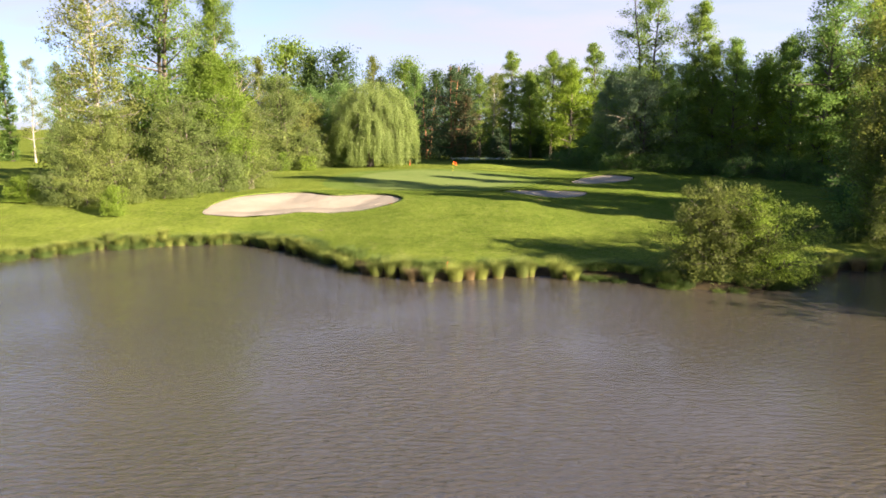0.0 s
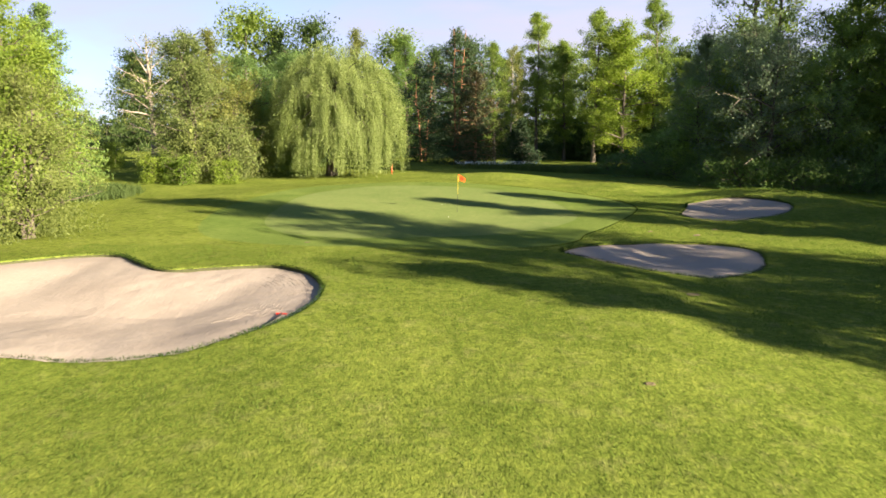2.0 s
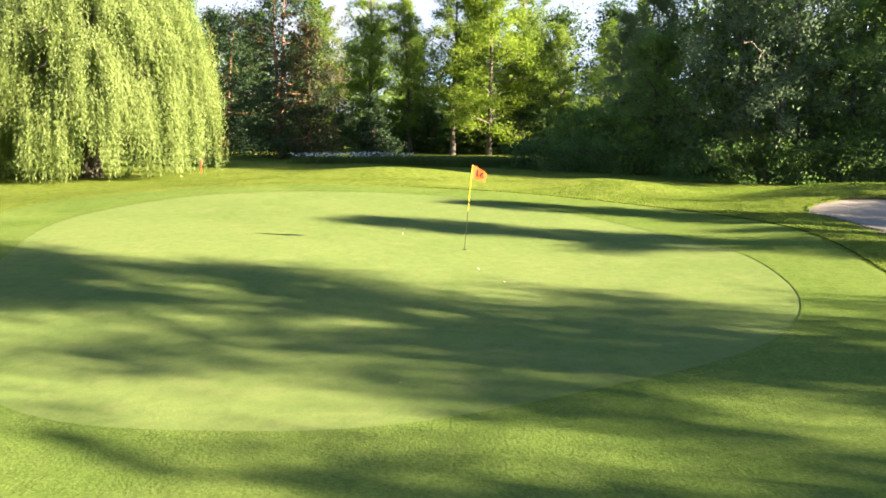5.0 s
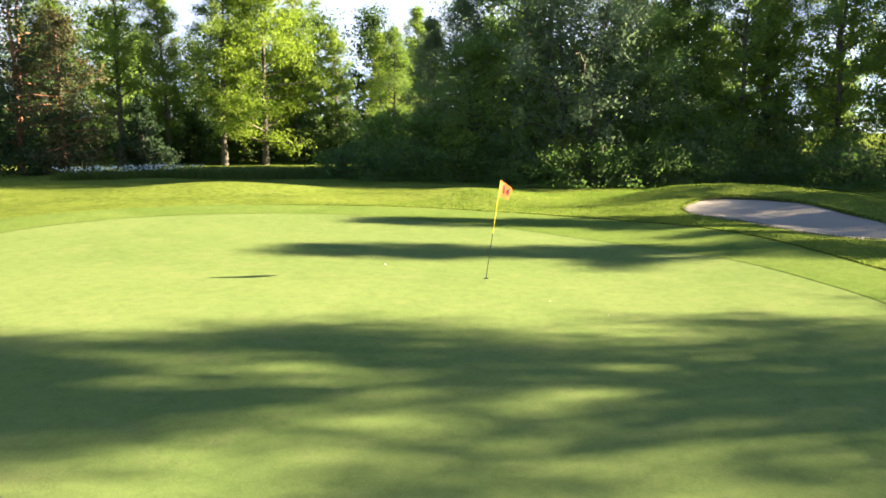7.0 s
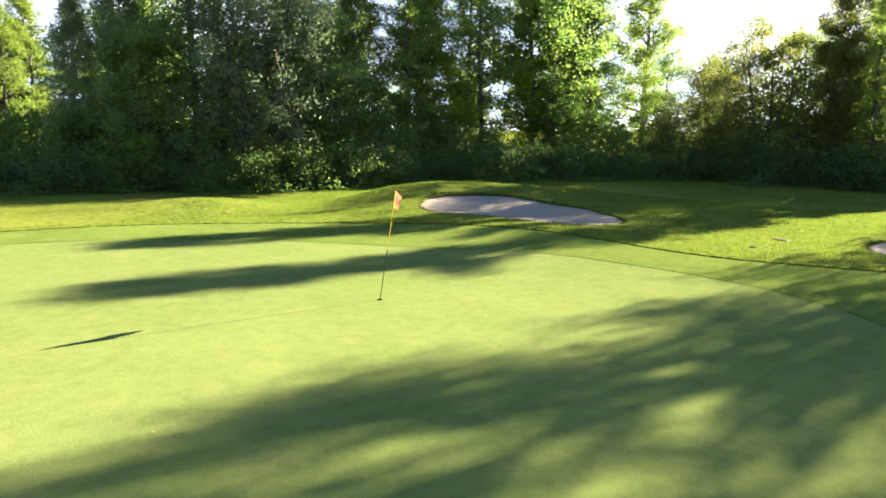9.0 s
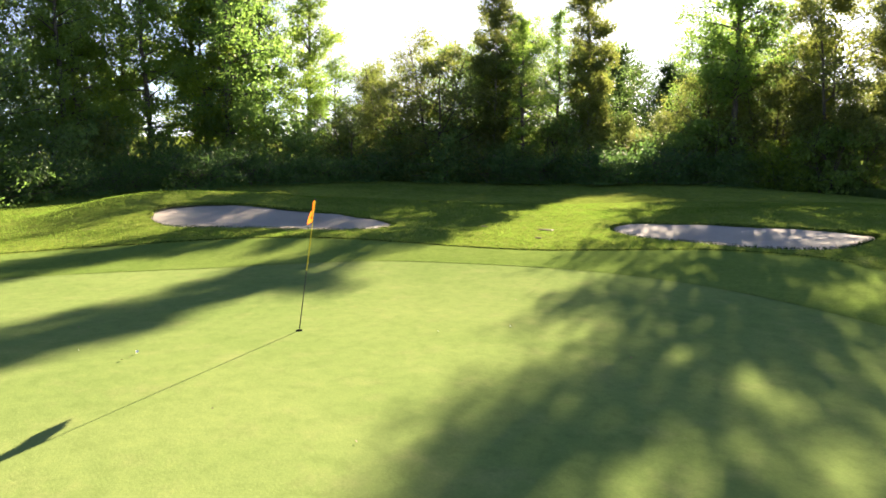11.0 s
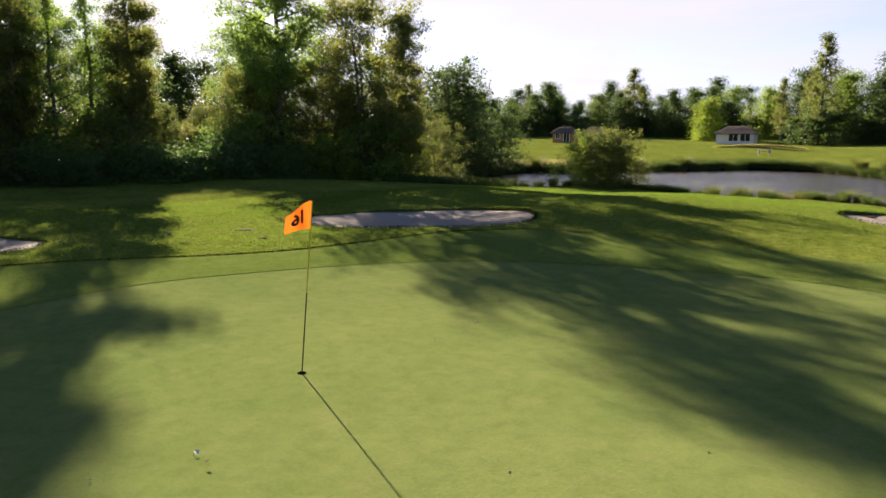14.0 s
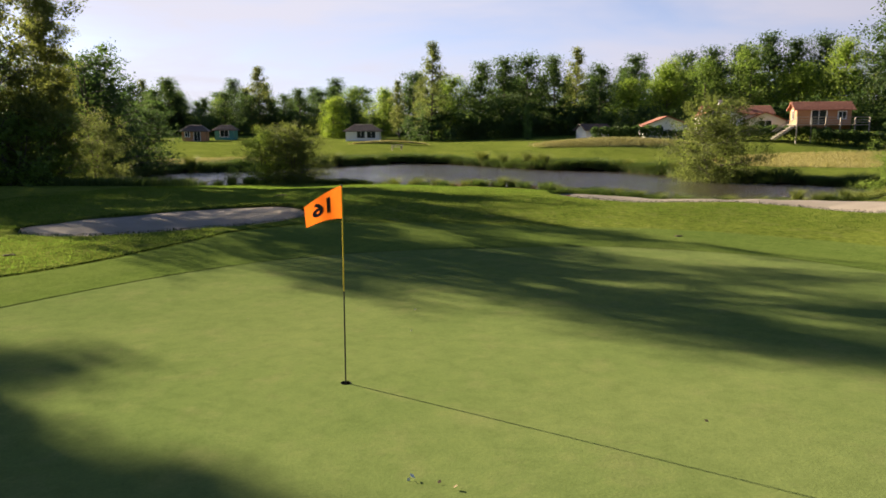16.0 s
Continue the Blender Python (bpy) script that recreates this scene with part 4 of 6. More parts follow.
plant("broad_c", -71.0, 32.7, 0.95)
plant("broad_a", -75.1, 42.1, 0.95)
plant("broad_a", -63.9, 46.2, 1.0)
plant("broad_a", -52.8, 50.4, 0.95)
plant("sallow_a", -21.6, 23.0, 1.0, label="grey-green willow with a full rounded crown")
plant("sallow_b", -21.4, 27.6, 0.95)
for x, y, k in ((-21.8, 20.6, 1.25), (-22.9, 21.6, 1.15), (-19.4, 22.2, 1.2), (-18.6, 25.0, 1.1)):
    plant("shrub_g", x, y, k)
plant("nettle", -24.4, 18.8, 1.0)
plant("nettle", -21.7, 17.8, 1.1)
plant("nettle", -18.9, 18.6, 0.9)

# behind the green
plant("broad_c", -20.8, 32.7, 0.9)
plant("broad_c", -16.7, 37.4, 0.95)
plant("pine", 0.3, 42.6, 1.0)
plant("pine_brown", 2.6, 41.0, 0.85)
plant("pine", -3.6, 49.3, 0.8)
plant("fir", 7.9, 41.5, 0.85)
plant("poplar_c", -6.1, 60.7, 0.85)
plant("poplar_a", 5.6, 54.5, 0.8)
plant("birch", 8.7, 64.9, 0.9)
plant("poplar_a", 14.6, 53.8, 0.82)
plant("poplar_b", 11.2, 55.7, 0.92)
plant("poplar_a", 17.4, 48.9, 0.98)
plant("broad_b", 20.5, 47.4, 1.22)
plant("poplar_b", 24.6, 48.9, 0.95, label="tall lopsided poplar with a ragged top")
plant("poplar_a", 22.3, 54.5, 0.85)
plant("poplar_b", 27.9, 47.2, 0.6)
plant("poplar_b", 30.4, 44.1, 0.58)
plant("poplar_b", 32.5, 40.5, 0.68)
plant("poplar_a", 27.4, 37.9, 0.62)
for k, (x, h) in enumerate([(-58, 17), (-50, 19), (-42, 20.3), (-37, 24.0), (-31, 21.6), (-24, 21), (-17, 21.3), (-10, 20.0), (-3, 17), (4, 18), (12, 17), (20, 17), (29, 17), (38, 17), (47, 17)]):
    plant(("far_c", "far_a", "far_d", "far_b")[k % 4], x, 93 + 5 * math.sin(k * 2.2), h / (15, 14, 18, 13)[k % 4], label="tall tree of the wood behind the meadow")
for k in range(14):
    plant(("far_c", "far_a")[k % 2], -62 + k * 9.2, 108 + 4 * math.sin(k), 1.15)

# the dark wood along the right of the green
plant("white_poplar", 20.9, 26.1, 0.6)
plant("white_poplar", 21.9, 23.2, 0.72)
plant("white_poplar", 23.8, 28.8, 0.62)
plant("broad_c", 20.7, 21.7, 0.66)
plant("broad_c", 26.2, 24.9, 1.05)
plant("white_willow", 24.0, 16.2, 1.0)
plant("broad_c", 28.0, 14.0, 0.8)
plant("shrub_g", 21.9, 15.5, 0.75)
plant("shrub_a", 19.3, 21.7, 0.9)
plant("shrub_b", 20.9, 18.6, 0.95)
plant("giant_poplar", 26.0, 21.4, 1.0, turn=40, label="very tall poplar standing above the wood")
plant("poplar_a", 32.1, 13.8, 0.84)
plant("poplar_b", 31.2, 17.2, 1.02)
plant("poplar_c", 39.5, 2.3, 1.2)
plant("broad_a", 30.4, 18.2, 0.95)
plant("poplar_c", 34.7, 15.8, 0.85)
plant("aspen", 33.5, 10.9, 0.85)
plant("broad_b", 36.2, 10.7, 0.95)
plant("poplar_a", 39.4, 12.3, 0.85)
plant("aspen", 38.4, 7.0, 0.9)
plant("poplar_a", 43.1, 9.4, 0.92)
plant("broad_b", 41.3, 3.8, 0.95)
plant("poplar_a", 45.7, 4.8, 1.15)
plant("aspen", 44.5, -0.0, 0.95)
plant("poplar_a", 48.2, 0.7, 1.0)
plant("poplar_a", 50.2, -3.7, 0.95, label="tall leafy poplar at the end of the wood")
plant("broad_a", 46.3, -5.4, 0.62)
plant("sallow_a", 47.2, -8.4, 0.64)
plant("sallow_b", 43.8, -9.3, 0.8)
plant("sallow_b", 38.7, -11.8, 0.95)
plant("birch_dense", 37.2, -15.6, 0.78)
plant("sallow_a", 40.0, -17.9, 0.9)
plant("aspen", 35.9, -17.3, 0.64)
plant("birch_dense", 35.0, -21.8, 0.85, label="tall feathery birch against the light")
plant("aspen", 37.4, -20.3, 0.68)
plant("sallow_b", 33.8, -25.0, 0.32)
plant("sallow_a", 37.3, -26.0, 0.38)
plant("sallow_a", 38.6, -29.0, 0.4)
plant("sallow_b", 31.0, -33.0, 0.72)
plant("aspen_tall", 31.42, -30.55, 1.0, tall=1.15, label="tall open aspen with a straight dark trunk")
plant("sallow_b", 32.2, -28.0, 0.4)
plant("sallow_open", 26.25, -34.4, 1.04)
plant("sallow_b", 25.6, -35.6, 0.6)
plant("sallow_b", 28.9, -35.2, 0.62)
plant("shrub_g", 27.4, -34.3, 1.0)
plant("shrub_a", 25.0, -32.5, 1.15, label="leafy bush on the pond bank")
plant("shrub_y", 26.4, -30.4, 1.0)
plant("sallow_b", 34.5, -31.9, 0.8)
plant("dark_willow", 31.8, -55.0, 1.05)
plant("sallow_b", 35.5, -50.5, 0.6)
plant("dark_willow", 36.4, -59.5, 0.9)
plant("dark_willow", 32.4, -63.5, 0.6)
plant("birch_dense", 25.05, -36.9, 0.67)
plant("sallow_b", 23.4, -38.4, 0.44)
plant("bank_bush_green", 25.0, -35.6, 0.9)
plant("broad_c", 43.9, -58.0, 0.95)
plant("far_a", 41.7, -38.0, 0.8)
plant("far_c", 47.7, -30.3, 0.72)
plant("far_c", 49.9, -18.7, 0.55)
plant("far_a", 57.0, -10.1, 0.62)
plant("far_c", 58.3, 2.6, 0.7)
plant("far_a", 52.7, 12.5, 0.6)
plant("far_c", 46.0, 20.4, 0.6)
plant("far_a", 37.4, 26.5, 0.65)
plant("far_c", 58.5, -43.5, 0.7)
plant("far_a", 63.8, -59.6, 0.95)
for x, y, key, k in ((54.9, -43.4, "far_a", 0.72), (56.9, -40.6, "far_c", 0.74), (59.3, -38.4, "far_a", 0.76), (60.2, -35.0, "far_b", 0.8), (55.6, -47.6, "far_c", 0.7)):
    plant(key, x, y, k)

plant("broad_a", 42.2, -16.5, 0.66)
plant("broad_a", 45.0, -20.5, 0.82)
plant("broad_c", 41.5, -24.5, 0.78)
plant("broad_a", 37.0, -32.5, 0.76)
plant("poplar_c", 38.4, -36.2, 0.66)
plant("sallow_a", 33.0, -38.8, 0.9)
plant("broad_c", 46.5, -14.8, 0.8)

# undergrowth along the wood
LINE = [(16.7, 28.6), (18.5, 24.4), (19.9, 20.8), (20.9, 17.1), (22.8, 14.4), (25.9, 12.6), (28.9, 10.7), (32.0, 8.8), (33.4, 4.7), (35.8, 1.2), (37.7, -2.8), (38.5, -6.7), (37.1, -11.0), (35.2, -13.9), (33.6, -17.1), (32.0, -20.4), (30.7, -23.7), (29.5, -26.9), (27.6, -30.0)]
for k, (x, y) in enumerate(LINE):
    plant("bramble", x - 0.9, y - 0.5, 1.2 + 0.2 * math.sin(k * 1.7))
    if k < len(LINE) - 1:
        plant("bramble", (x + LINE[k + 1][0]) / 2 + 0.6, (y + LINE[k + 1][1]) / 2 + 0.3, 1.0 + 0.2 * math.sin(k * 2.9))
    low = 0.45 if -4.5 < 0.586 * x + 0.81 * y < 1.5 else 1.0
    plant(("shrub_b", "shrub_a", "shrub_b", "shrub_g")[k % 4], x + 1.9, y + 0.9, low * (0.95 + 0.25 * math.sin(k * 1.3)))
    plant(("shrub_a", "shrub_b", "shrub_b")[k % 3], x + 3.6, y + 1.2, low * (1.2 + 0.3 * math.sin(k * 2.1)))

# bushes on the banks
plant("bank_bush", 11.5, -43.0, 0.8, tall=0.85, label="broad twiggy olive bush on the pond edge")
plant("bank_bush_green", 13.9, -43.2, 0.85, tall=0.85, label="leafy green bush leaning over the pond edge")
plant("bank_bush", -20.6, -53.6, 1.22, label="tall rounded twiggy bush on the far bank")
plant("bank_bush_green", -27.0, -38.2, 0.72, label="rounded green bush at the pond's end")

# far side of the water
for k, (x, y, key, s) in enumerate([(8.1, -133.4, "far_d", 0.95), (30.4, -149.0, "far_e", 0.72), (4.5, -137.1, "far_b", 0.85), (-1.1, -137.0, "far_c", 0.9), (-5.9, -138.7, "far_c", 0.95), (-10.6, -140.5, "far_a", 1.0),
                                    (-16.3, -142.3, "far_c", 0.95), (11.0, -141.0, "far_d", 0.6), (16.4, -150.6, "far_d", 0.62), (20.9, -160.1, "far_b", 0.75), (14.2, -161.8, "far_a", 0.9), (-21.1, -147.8, "far_d", 0.9)]):
    plant(key, x, y, s * 1.12, tall=0.95)
for k in range(30):
    x = 120 - k * 7.5
    plant(("far_a", "far_c", "far_b", "far_a", "far_d")[k % 5], x, -178 - 9 * math.sin(k * 1.9) - 0.10 * max(0, -x), 0.98 + 0.2 * math.sin(k * 2.3), tall=0.76)
for k, (x, y, key, s) in enumerate([(-28.2, -128.8, "far_e", 0.9), (-34.7, -126.8, "far_e", 1.05), (-41.3, -126.6, "far_b", 0.95), (-47.8, -122.7, "far_b", 1.05), (-54.3, -118.8, "far_e", 1.0), (-59.8, -114.9, "far_b", 1.05),
                                    (-65.3, -109.1, "far_a", 1.1), (-70.8, -103.3, "far_a", 1.2), (-45.3, -135.9, "far_c", 1.0), (-54.6, -131.9, "far_c", 1.12), (-62.9, -129.5, "far_a", 1.1), (-69.9, -118.0, "far_a", 1.4), (-41.0, -138.0, "far_a", 1.0), (-37.5, -136.0, "far_b", 1.0), (-50.0, -134.0, "far_a", 1.05), (-58.6, -131.5, "far_c", 1.05), (-24.7, -140.2, "far_a", 0.9), (-32.4, -145.6, "far_c", 1.0),
                                    (-74.9, -114.5, "far_c", 1.4), (-78.2, -95.6, "far_a", 1.3), (-64.9, -92.2, "far_e", 0.5)]):
    plant(key, x, y, s)

for k in range(34):
    x = 116 - k * 6.6
    plant("far_thicket", x, -168 - 6 * math.sin(k * 1.3) - 0.10 * max(0, -x), 0.8 + 0.2 * math.sin(k * 2.7))
for k in range(9):
    plant("far_thicket", 9.5 - k * 3.9, -133 - 0.9 * k, 0.95 + 0.25 * math.sin(k * 1.9))
for k in range(10):
    plant("far_thicket", -24 - k * 5.2, -125 + 2.6 * k, 0.8 + 0.2 * math.sin(k * 1.4))
for k in range(22):
    plant("far_thicket", -66 + k * 5.2, 82 + 4 * math.sin(k * 1.7), 0.9 + 0.3 * math.sin(k * 2.3))
for k in range(11):
    plant("far_thicket", -22 + k * 5.0, 62 - abs(k - 6) * 1.2 + 2 * math.sin(k * 2.1), 0.75 + 0.2 * math.sin(k * 1.5))

# the wood beyond the north-east corner
for k in range(12):
    plant(("far_c", "far_a", "far_c", "far_b")[k % 4], 34 + k * 3.1, 66 - k * 3.2 + 3 * math.sin(k * 2.0), 1.0 + 0.12 * math.sin(k * 1.3), label="tall tree of the wood behind the meadow")
for k in range(11):
    plant("far_thicket", 15 + k * 2.6, 56.5 - k * 1.9 + 1.5 * math.sin(k * 2.6), 0.72 + 0.18 * math.sin(k * 1.9))
for k in range(9):
    plant("far_thicket", 33 + k * 4.0, 58 - k * 3.6, 0.9 + 0.2 * math.sin(k * 1.9))
for k in range(34):
    x = 122 - k * 7.0
    plant(("far_c", "far_a", "far_c")[k % 3], x, -193 - 5 * math.sin(k * 2.9) - 0.10 * max(0, -x), 0.95 + 0.15 * math.sin(k * 1.7), tall=0.85)
for k in range(24):
    plant(("far_c", "far_a")[k % 2], 122 - k * 4.0, -171 - 4 * math.sin(k * 2.1), 0.78 + 0.12 * math.sin(k * 1.3), tall=0.82)


# ---- weeping willow ----
def weeping_willow(x, y):
    rng = np.random.default_rng(77)
    e = thing("weeping_willow", (x, y, height_at(x, y)), "large yellow-green weeping willow with strands to the ground", "tree")
    wood, crown = Pile(), Pile()
    u = np.linspace(0, 1, 8)
    wood.tube(np.stack([0.4 * u, 0.2 * np.sin(3 * u), -0.3 + 6.5 * u], 1), 0.55 * (1 - 0.6 * u) + 0.05, 9)
    # domes: centre x, y, radius, top, low rim
    domes = [(-0.3, 0.2, 2.6, 12.0, 9.0), (2.6, -0.4, 2.4, 11.2, 8.4), (-2.4, 0.2, 2.0, 10.8, 8.2), (0.8, -2.0, 2.2, 10.6, 8.0), (0.3, 2.8, 2.8, 10.6, 7.4), (4.1, -0.6, 2.0, 10.1, 7.6),
             (-4.0, 0.4, 1.6, 9.2, 7.0), (2.8, -3.0, 1.9, 9.0, 6.8), (-1.4, -3.2, 1.7, 8.6, 6.4), (-3.4, -1.8, 1.5, 7.6, 5.8), (5.0, -1.4, 1.5, 8.4, 6.2), (1.0, -4.0, 1.4, 7.4, 5.4),
             (-4.9, 1.0, 1.3, 6.8, 5.2), (5.2, 1.2, 1.4, 7.6, 5.4), (3.6, 3.4, 1.8, 8.4, 6.0), (-3.2, 3.4, 1.8, 8.4, 6.0), (3.9, -2.9, 1.4, 6.4, 4.6), (-2.6, -3.0, 1.4, 5.8, 4.2),
             (0.0, -4.2, 1.3, 5.2, 3.8), (2.2, -4.3, 1.2, 4.8, 3.6), (5.4, -0.4, 1.2, 5.6, 4.2), (-4.6, -0.6, 1.3, 4.8, 3.6), (-1.2, -4.2, 1.1, 3.8, 2.8), (4.7, -2.6, 1.1, 4.4, 3.2)]
    c_all, d_all = [], []
    for dx, dy, rr, top, rim in domes:
        for k in range(4):
            az = k * 1.6 + rng.normal(scale=0.2)
            t = np.linspace(0, 1, 6)[:, None]
            tip = np.array([dx + rr * 0.8 * math.cos(az), dy + rr * 0.8 * math.sin(az), rng.uniform(rim, top - 0.8)])
            p = np.array([0.3, 0.1, 4.5]) * (1 - t) + tip * t + np.array([0, 0, 1.6]) * np.sin(t * math.pi)
            wood.tube(p, np.linspace(0.16, 0.02, 6), 5)
        n = int(24 * rr / 3)
        for k in range(n):
            f = math.sqrt((k + 0.5) / n)
            az = k * 2.39996 + rng.normal(scale=0.15)
            ax, ay = dx + rr * f * math.cos(az), dy + rr * f * math.sin(az)
            az_top = rim + (top - rim) * math.sqrt(max(0.0, 1 - f * f * 0.96)) + rng.normal(scale=0.25)
            drop = rng.uniform(1.0, 2.2) if f < 0.6 else rng.uniform(1.6, 4.2) if rim > 5.8 else rng.uniform(2.4, 5.4)
            for s in range(24):
                ox, oy = rng.normal(scale=0.26, size=2)
                start = np.array([ax + ox, ay + oy, az_top - 0.5 * (ox * ox + oy * oy) + rng.normal(scale=0.15)])
                length = min(start[2] - rng.uniform(0.15, 1.1), drop * rng.uniform(0.75, 1.15))
                if length < 0.6:
                    continue
                m = int(length / 0.095)
                t = np.linspace(0, 1, m)
                away = np.array([ax - 0.2, ay, 0]) / (math.hypot(ax - 0.2, ay) + 0.5)
                p = start + np.outer(np.sin(t * 1.5), away) * 0.45 + np.outer(t, [0, 0, -length])
                p[:, :2] += np.outer(np.sin(t * 5 + s), rng.normal(scale=0.06, size=2))
                c_all.append(p + rng.normal(scale=0.05, size=p.shape))
                d_all.append(np.tile(away * 0.25 + [0, 0, -1.0], (m, 1)))
    c, d = np.concatenate(c_all), np.concatenate(d_all)
    heart = c[rng.choice(len(c), 2200)] * [0.66, 0.66, 0.9]
    crown.leaves(heart, rng, 0.5, 0.3, 0.0, np.tile([0, 0, -1.0], (2200, 1)))
    out = c - np.array([0, 0, 4.5])
    out /= np.linalg.norm(out, axis=1)[:, None]
    crown.leaves(c, rng, 0.19, 0.05, 0.1, d * 1.0, out * 1.0)
    part("trunk", wood.mesh("trunk", M_BARK, True), e)
    part("crown", crown.mesh("crown", M_LEAF_WEEP), e, "hanging strands of narrow yellow-green leaves")


weeping_willow(-11.4, 27.2)
kind_of("pollard", "pollard_tree", "old pollard with a stout dark trunk and bare branches", "tree", "", 61, 13.5, 0.22, 4.2, ROUND, 30, 7, 1500, 0.2, M_LEAF_OLIVE, M_DEAD, 0.42, rise=52, spread=0.4, bare=0.7)
plant("pollard", -33.4, 41.0, 1.0)
plant("shrub_a", -30.0, 37.5, 1.1)
plant("shrub_y", -36.0, 36.5, 0.9)

def dead_bough(limbs):
    p = Pile()
    for pts, r in limbs:
        p.tube(pts, np.linspace(r * 0.65, r * 0.2, len(pts)), 6)
    whole("dead_bough", p.mesh("dead_bough", M_DEAD, True), "bare pale dead bough sticking out of a willow", "dead branch", "dead boughs")


dead_bough([([(24.0, 15.2, 6.0), (22.3, 14.4, 6.7), (20.9, 13.5, 6.6), (19.6, 12.8, 7.0)], 0.07), ([(20.9, 13.5, 6.6), (20.3, 13.0, 6.2), (20.1, 12.8, 5.5)], 0.04), ([(22.3, 14.4, 6.7), (21.2, 13.4, 7.4), (20.6, 12.6, 7.7)], 0.045), ([(21.2, 13.4, 7.4), (21.3, 12.8, 8.0)], 0.025), ([(19.6, 12.8, 7.0), (19.0, 12.6, 6.9), (18.6, 12.2, 7.1)], 0.025)])
dead_bough([([(24.0, 15.0, 3.6), (22.6, 13.6, 2.6), (21.8, 12.8, 2.3), (21.0, 12.2, 1.9)], 0.04)])
dead_bough([([(25.5, 14.5, 8.6), (24.0, 12.8, 9.8), (23.3, 11.8, 10.6)], 0.05)])


# ---- reeds and grasses ----
def clump_mesh(seed, n, radius, tall, width, bend, mat):
    rng = np.random.default_rng(seed)
    a, r = rng.uniform(0, 2 * np.pi, n), radius * np.sqrt(rng.random(n))
    base = np.stack([r * np.cos(a), r * np.sin(a), np.full(n, -0.05)], 1)
    way = np.stack([np.cos(a), np.sin(a), np.zeros(n)], 1) * (0.3 + r / radius)[:, None] + rng.normal(scale=0.25, size=(n, 3)) * [1, 1, 0]
    p = Pile()
    p.blades(base, way, tall, width, rng, bend)
    return p.mesh("reed_clump", mat)


def tussock(seed, n, radius, tall, width, bend, mat, skirt):
    """An upright fan of blades with a skirt of dead ones at its foot."""
    green, brown = clump_mesh(seed, n, radius, tall, width, bend, mat), clump_mesh(seed + 50, skirt, radius * 1.1, tall * 0.45, width, bend * 1.5, M_REED_DRY)
    return green, brown


REEDS = [tussock(1, 950, 0.22, 1.15, 0.010, 0.55, M_REED, 170), tussock(2, 900, 0.26, 1.05, 0.010, 0.6, M_REED, 150), tussock(3, 850, 0.20, 1.2, 0.010, 0.5, M_REED, 190),
         tussock(4, 700, 0.20, 0.85, 0.010, 0.55, M_REED_DRY, 120), tussock(5, 520, 0.6, 0.75, 0.015, 0.75, M_TALLGRASS, 30)]


def reed(x, y, which, s, group, label):
    e = thing("reed_clump", (0, 0, 0), label, "reeds", group)
    e.matrix_basis = pose(x, y, max(land(np.array([x]), np.array([y]))[0], WATER_Z - 0.1), 0, 0, (x * 91 + y * 57) % 360) @ Matrix.Diagonal((s, s, s, 1))
    tagged(part("foliage", REEDS[which][0], e), kind="stuff")
    tagged(part("dead_skirt", REEDS[which][1], e, "brown dead blades at the foot"), kind="stuff")


rng = np.random.default_rng(5)
step_len = np.linalg.norm(np.roll(POND, -1, 0) - POND, axis=1)
run = np.concatenate([[0], np.cumsum(step_len)])
closed = np.concatenate([POND, POND[:1]])
dist = 0.0
while dist < run[-1]:
    x, y = np.interp(dist, run, closed[:, 0]), np.interp(dist, run, closed[:, 1])
    north = y > -46 and x > -32
    near = north and x < 26
    ox, oy = rng.normal(scale=0.16, size=2)
    k = int(rng.choice([0, 1, 2, 3, 4], p=[0.34, 0.24, 0.2, 0.1, 0.12]))
    if near:
        s = rng.uniform(1.1, 1.5) * (0.8 if x < -7 else 1.0) if x < 5.5 or x > 16 else rng.uniform(0.5, 0.85)
        k = min(k, 3 if x > -5 else 2) if x < 5.5 or x > 16 else 4
        reed(x + ox, y - 0.15 + oy, k, s * 0.76, "reeds along the near bank", "dry straw-coloured reed clump at the waterline" if k == 3 else "yellow-green reed clump at the waterline")
        if x > -12 and rng.random() < 0.45:
            reed(x + rng.normal(scale=0.4), y + 0.85 + oy, 4, rng.uniform(0.5, 0.85), "reeds along the near bank", "low tuft of coarse bank grass")
        if x < -6:
            reed(x + rng.normal(scale=0.3) + 0.5, y + 0.1 + oy, 4, rng.uniform(0.7, 1.05), "reeds along the near bank", "low tuft of coarse bank grass")
        if 5.5 < x < 16:
            for _ in range(3):
                reed(x + rng.normal(scale=0.5), y + rng.uniform(0.1, 1.1), 4, rng.uniform(0.55, 0.85), "reeds along the near bank", "low tuft of coarse bank grass")
        dist += rng.uniform(0.75, 1.25) if x > -8 else rng.uniform(0.45, 0.8)
    else:
        reed(x + ox, y - (0.3 if y < -50 else 0.0) + oy, 4 if rng.random() < 0.9 else min(k, 2), rng.uniform(1.2, 1.8), "reeds along the far bank", "dark green reed tuft on the far bank")
        dist += rng.uniform(0.45, 0.85)


def meadow(name, mat, cx, cy, rx, ry, n, tall, width, label, seed, turn=0.0):
    r = np.random.default_rng(seed)
    a, q = r.uniform(0, 2 * np.pi, n), np.sqrt(r.random(n)) * r.uniform(0.75, 1.0, n)
    u, v = q * rx * np.cos(a), q * ry * np.sin(a)
    x, y = cx + u * math.cos(turn) - v * math.sin(turn), cy + u * math.sin(turn) + v * math.cos(turn)
    base = np.stack([x, y, land(x, y) - 0.02], 1)
    p = Pile()
    p.blades(base, r.normal(scale=0.6, size=(n, 3)) * [1, 1, 0], tall, width, r, 0.6)
    whole(name, p.mesh(name, mat), label, "grass", "", "stuff")


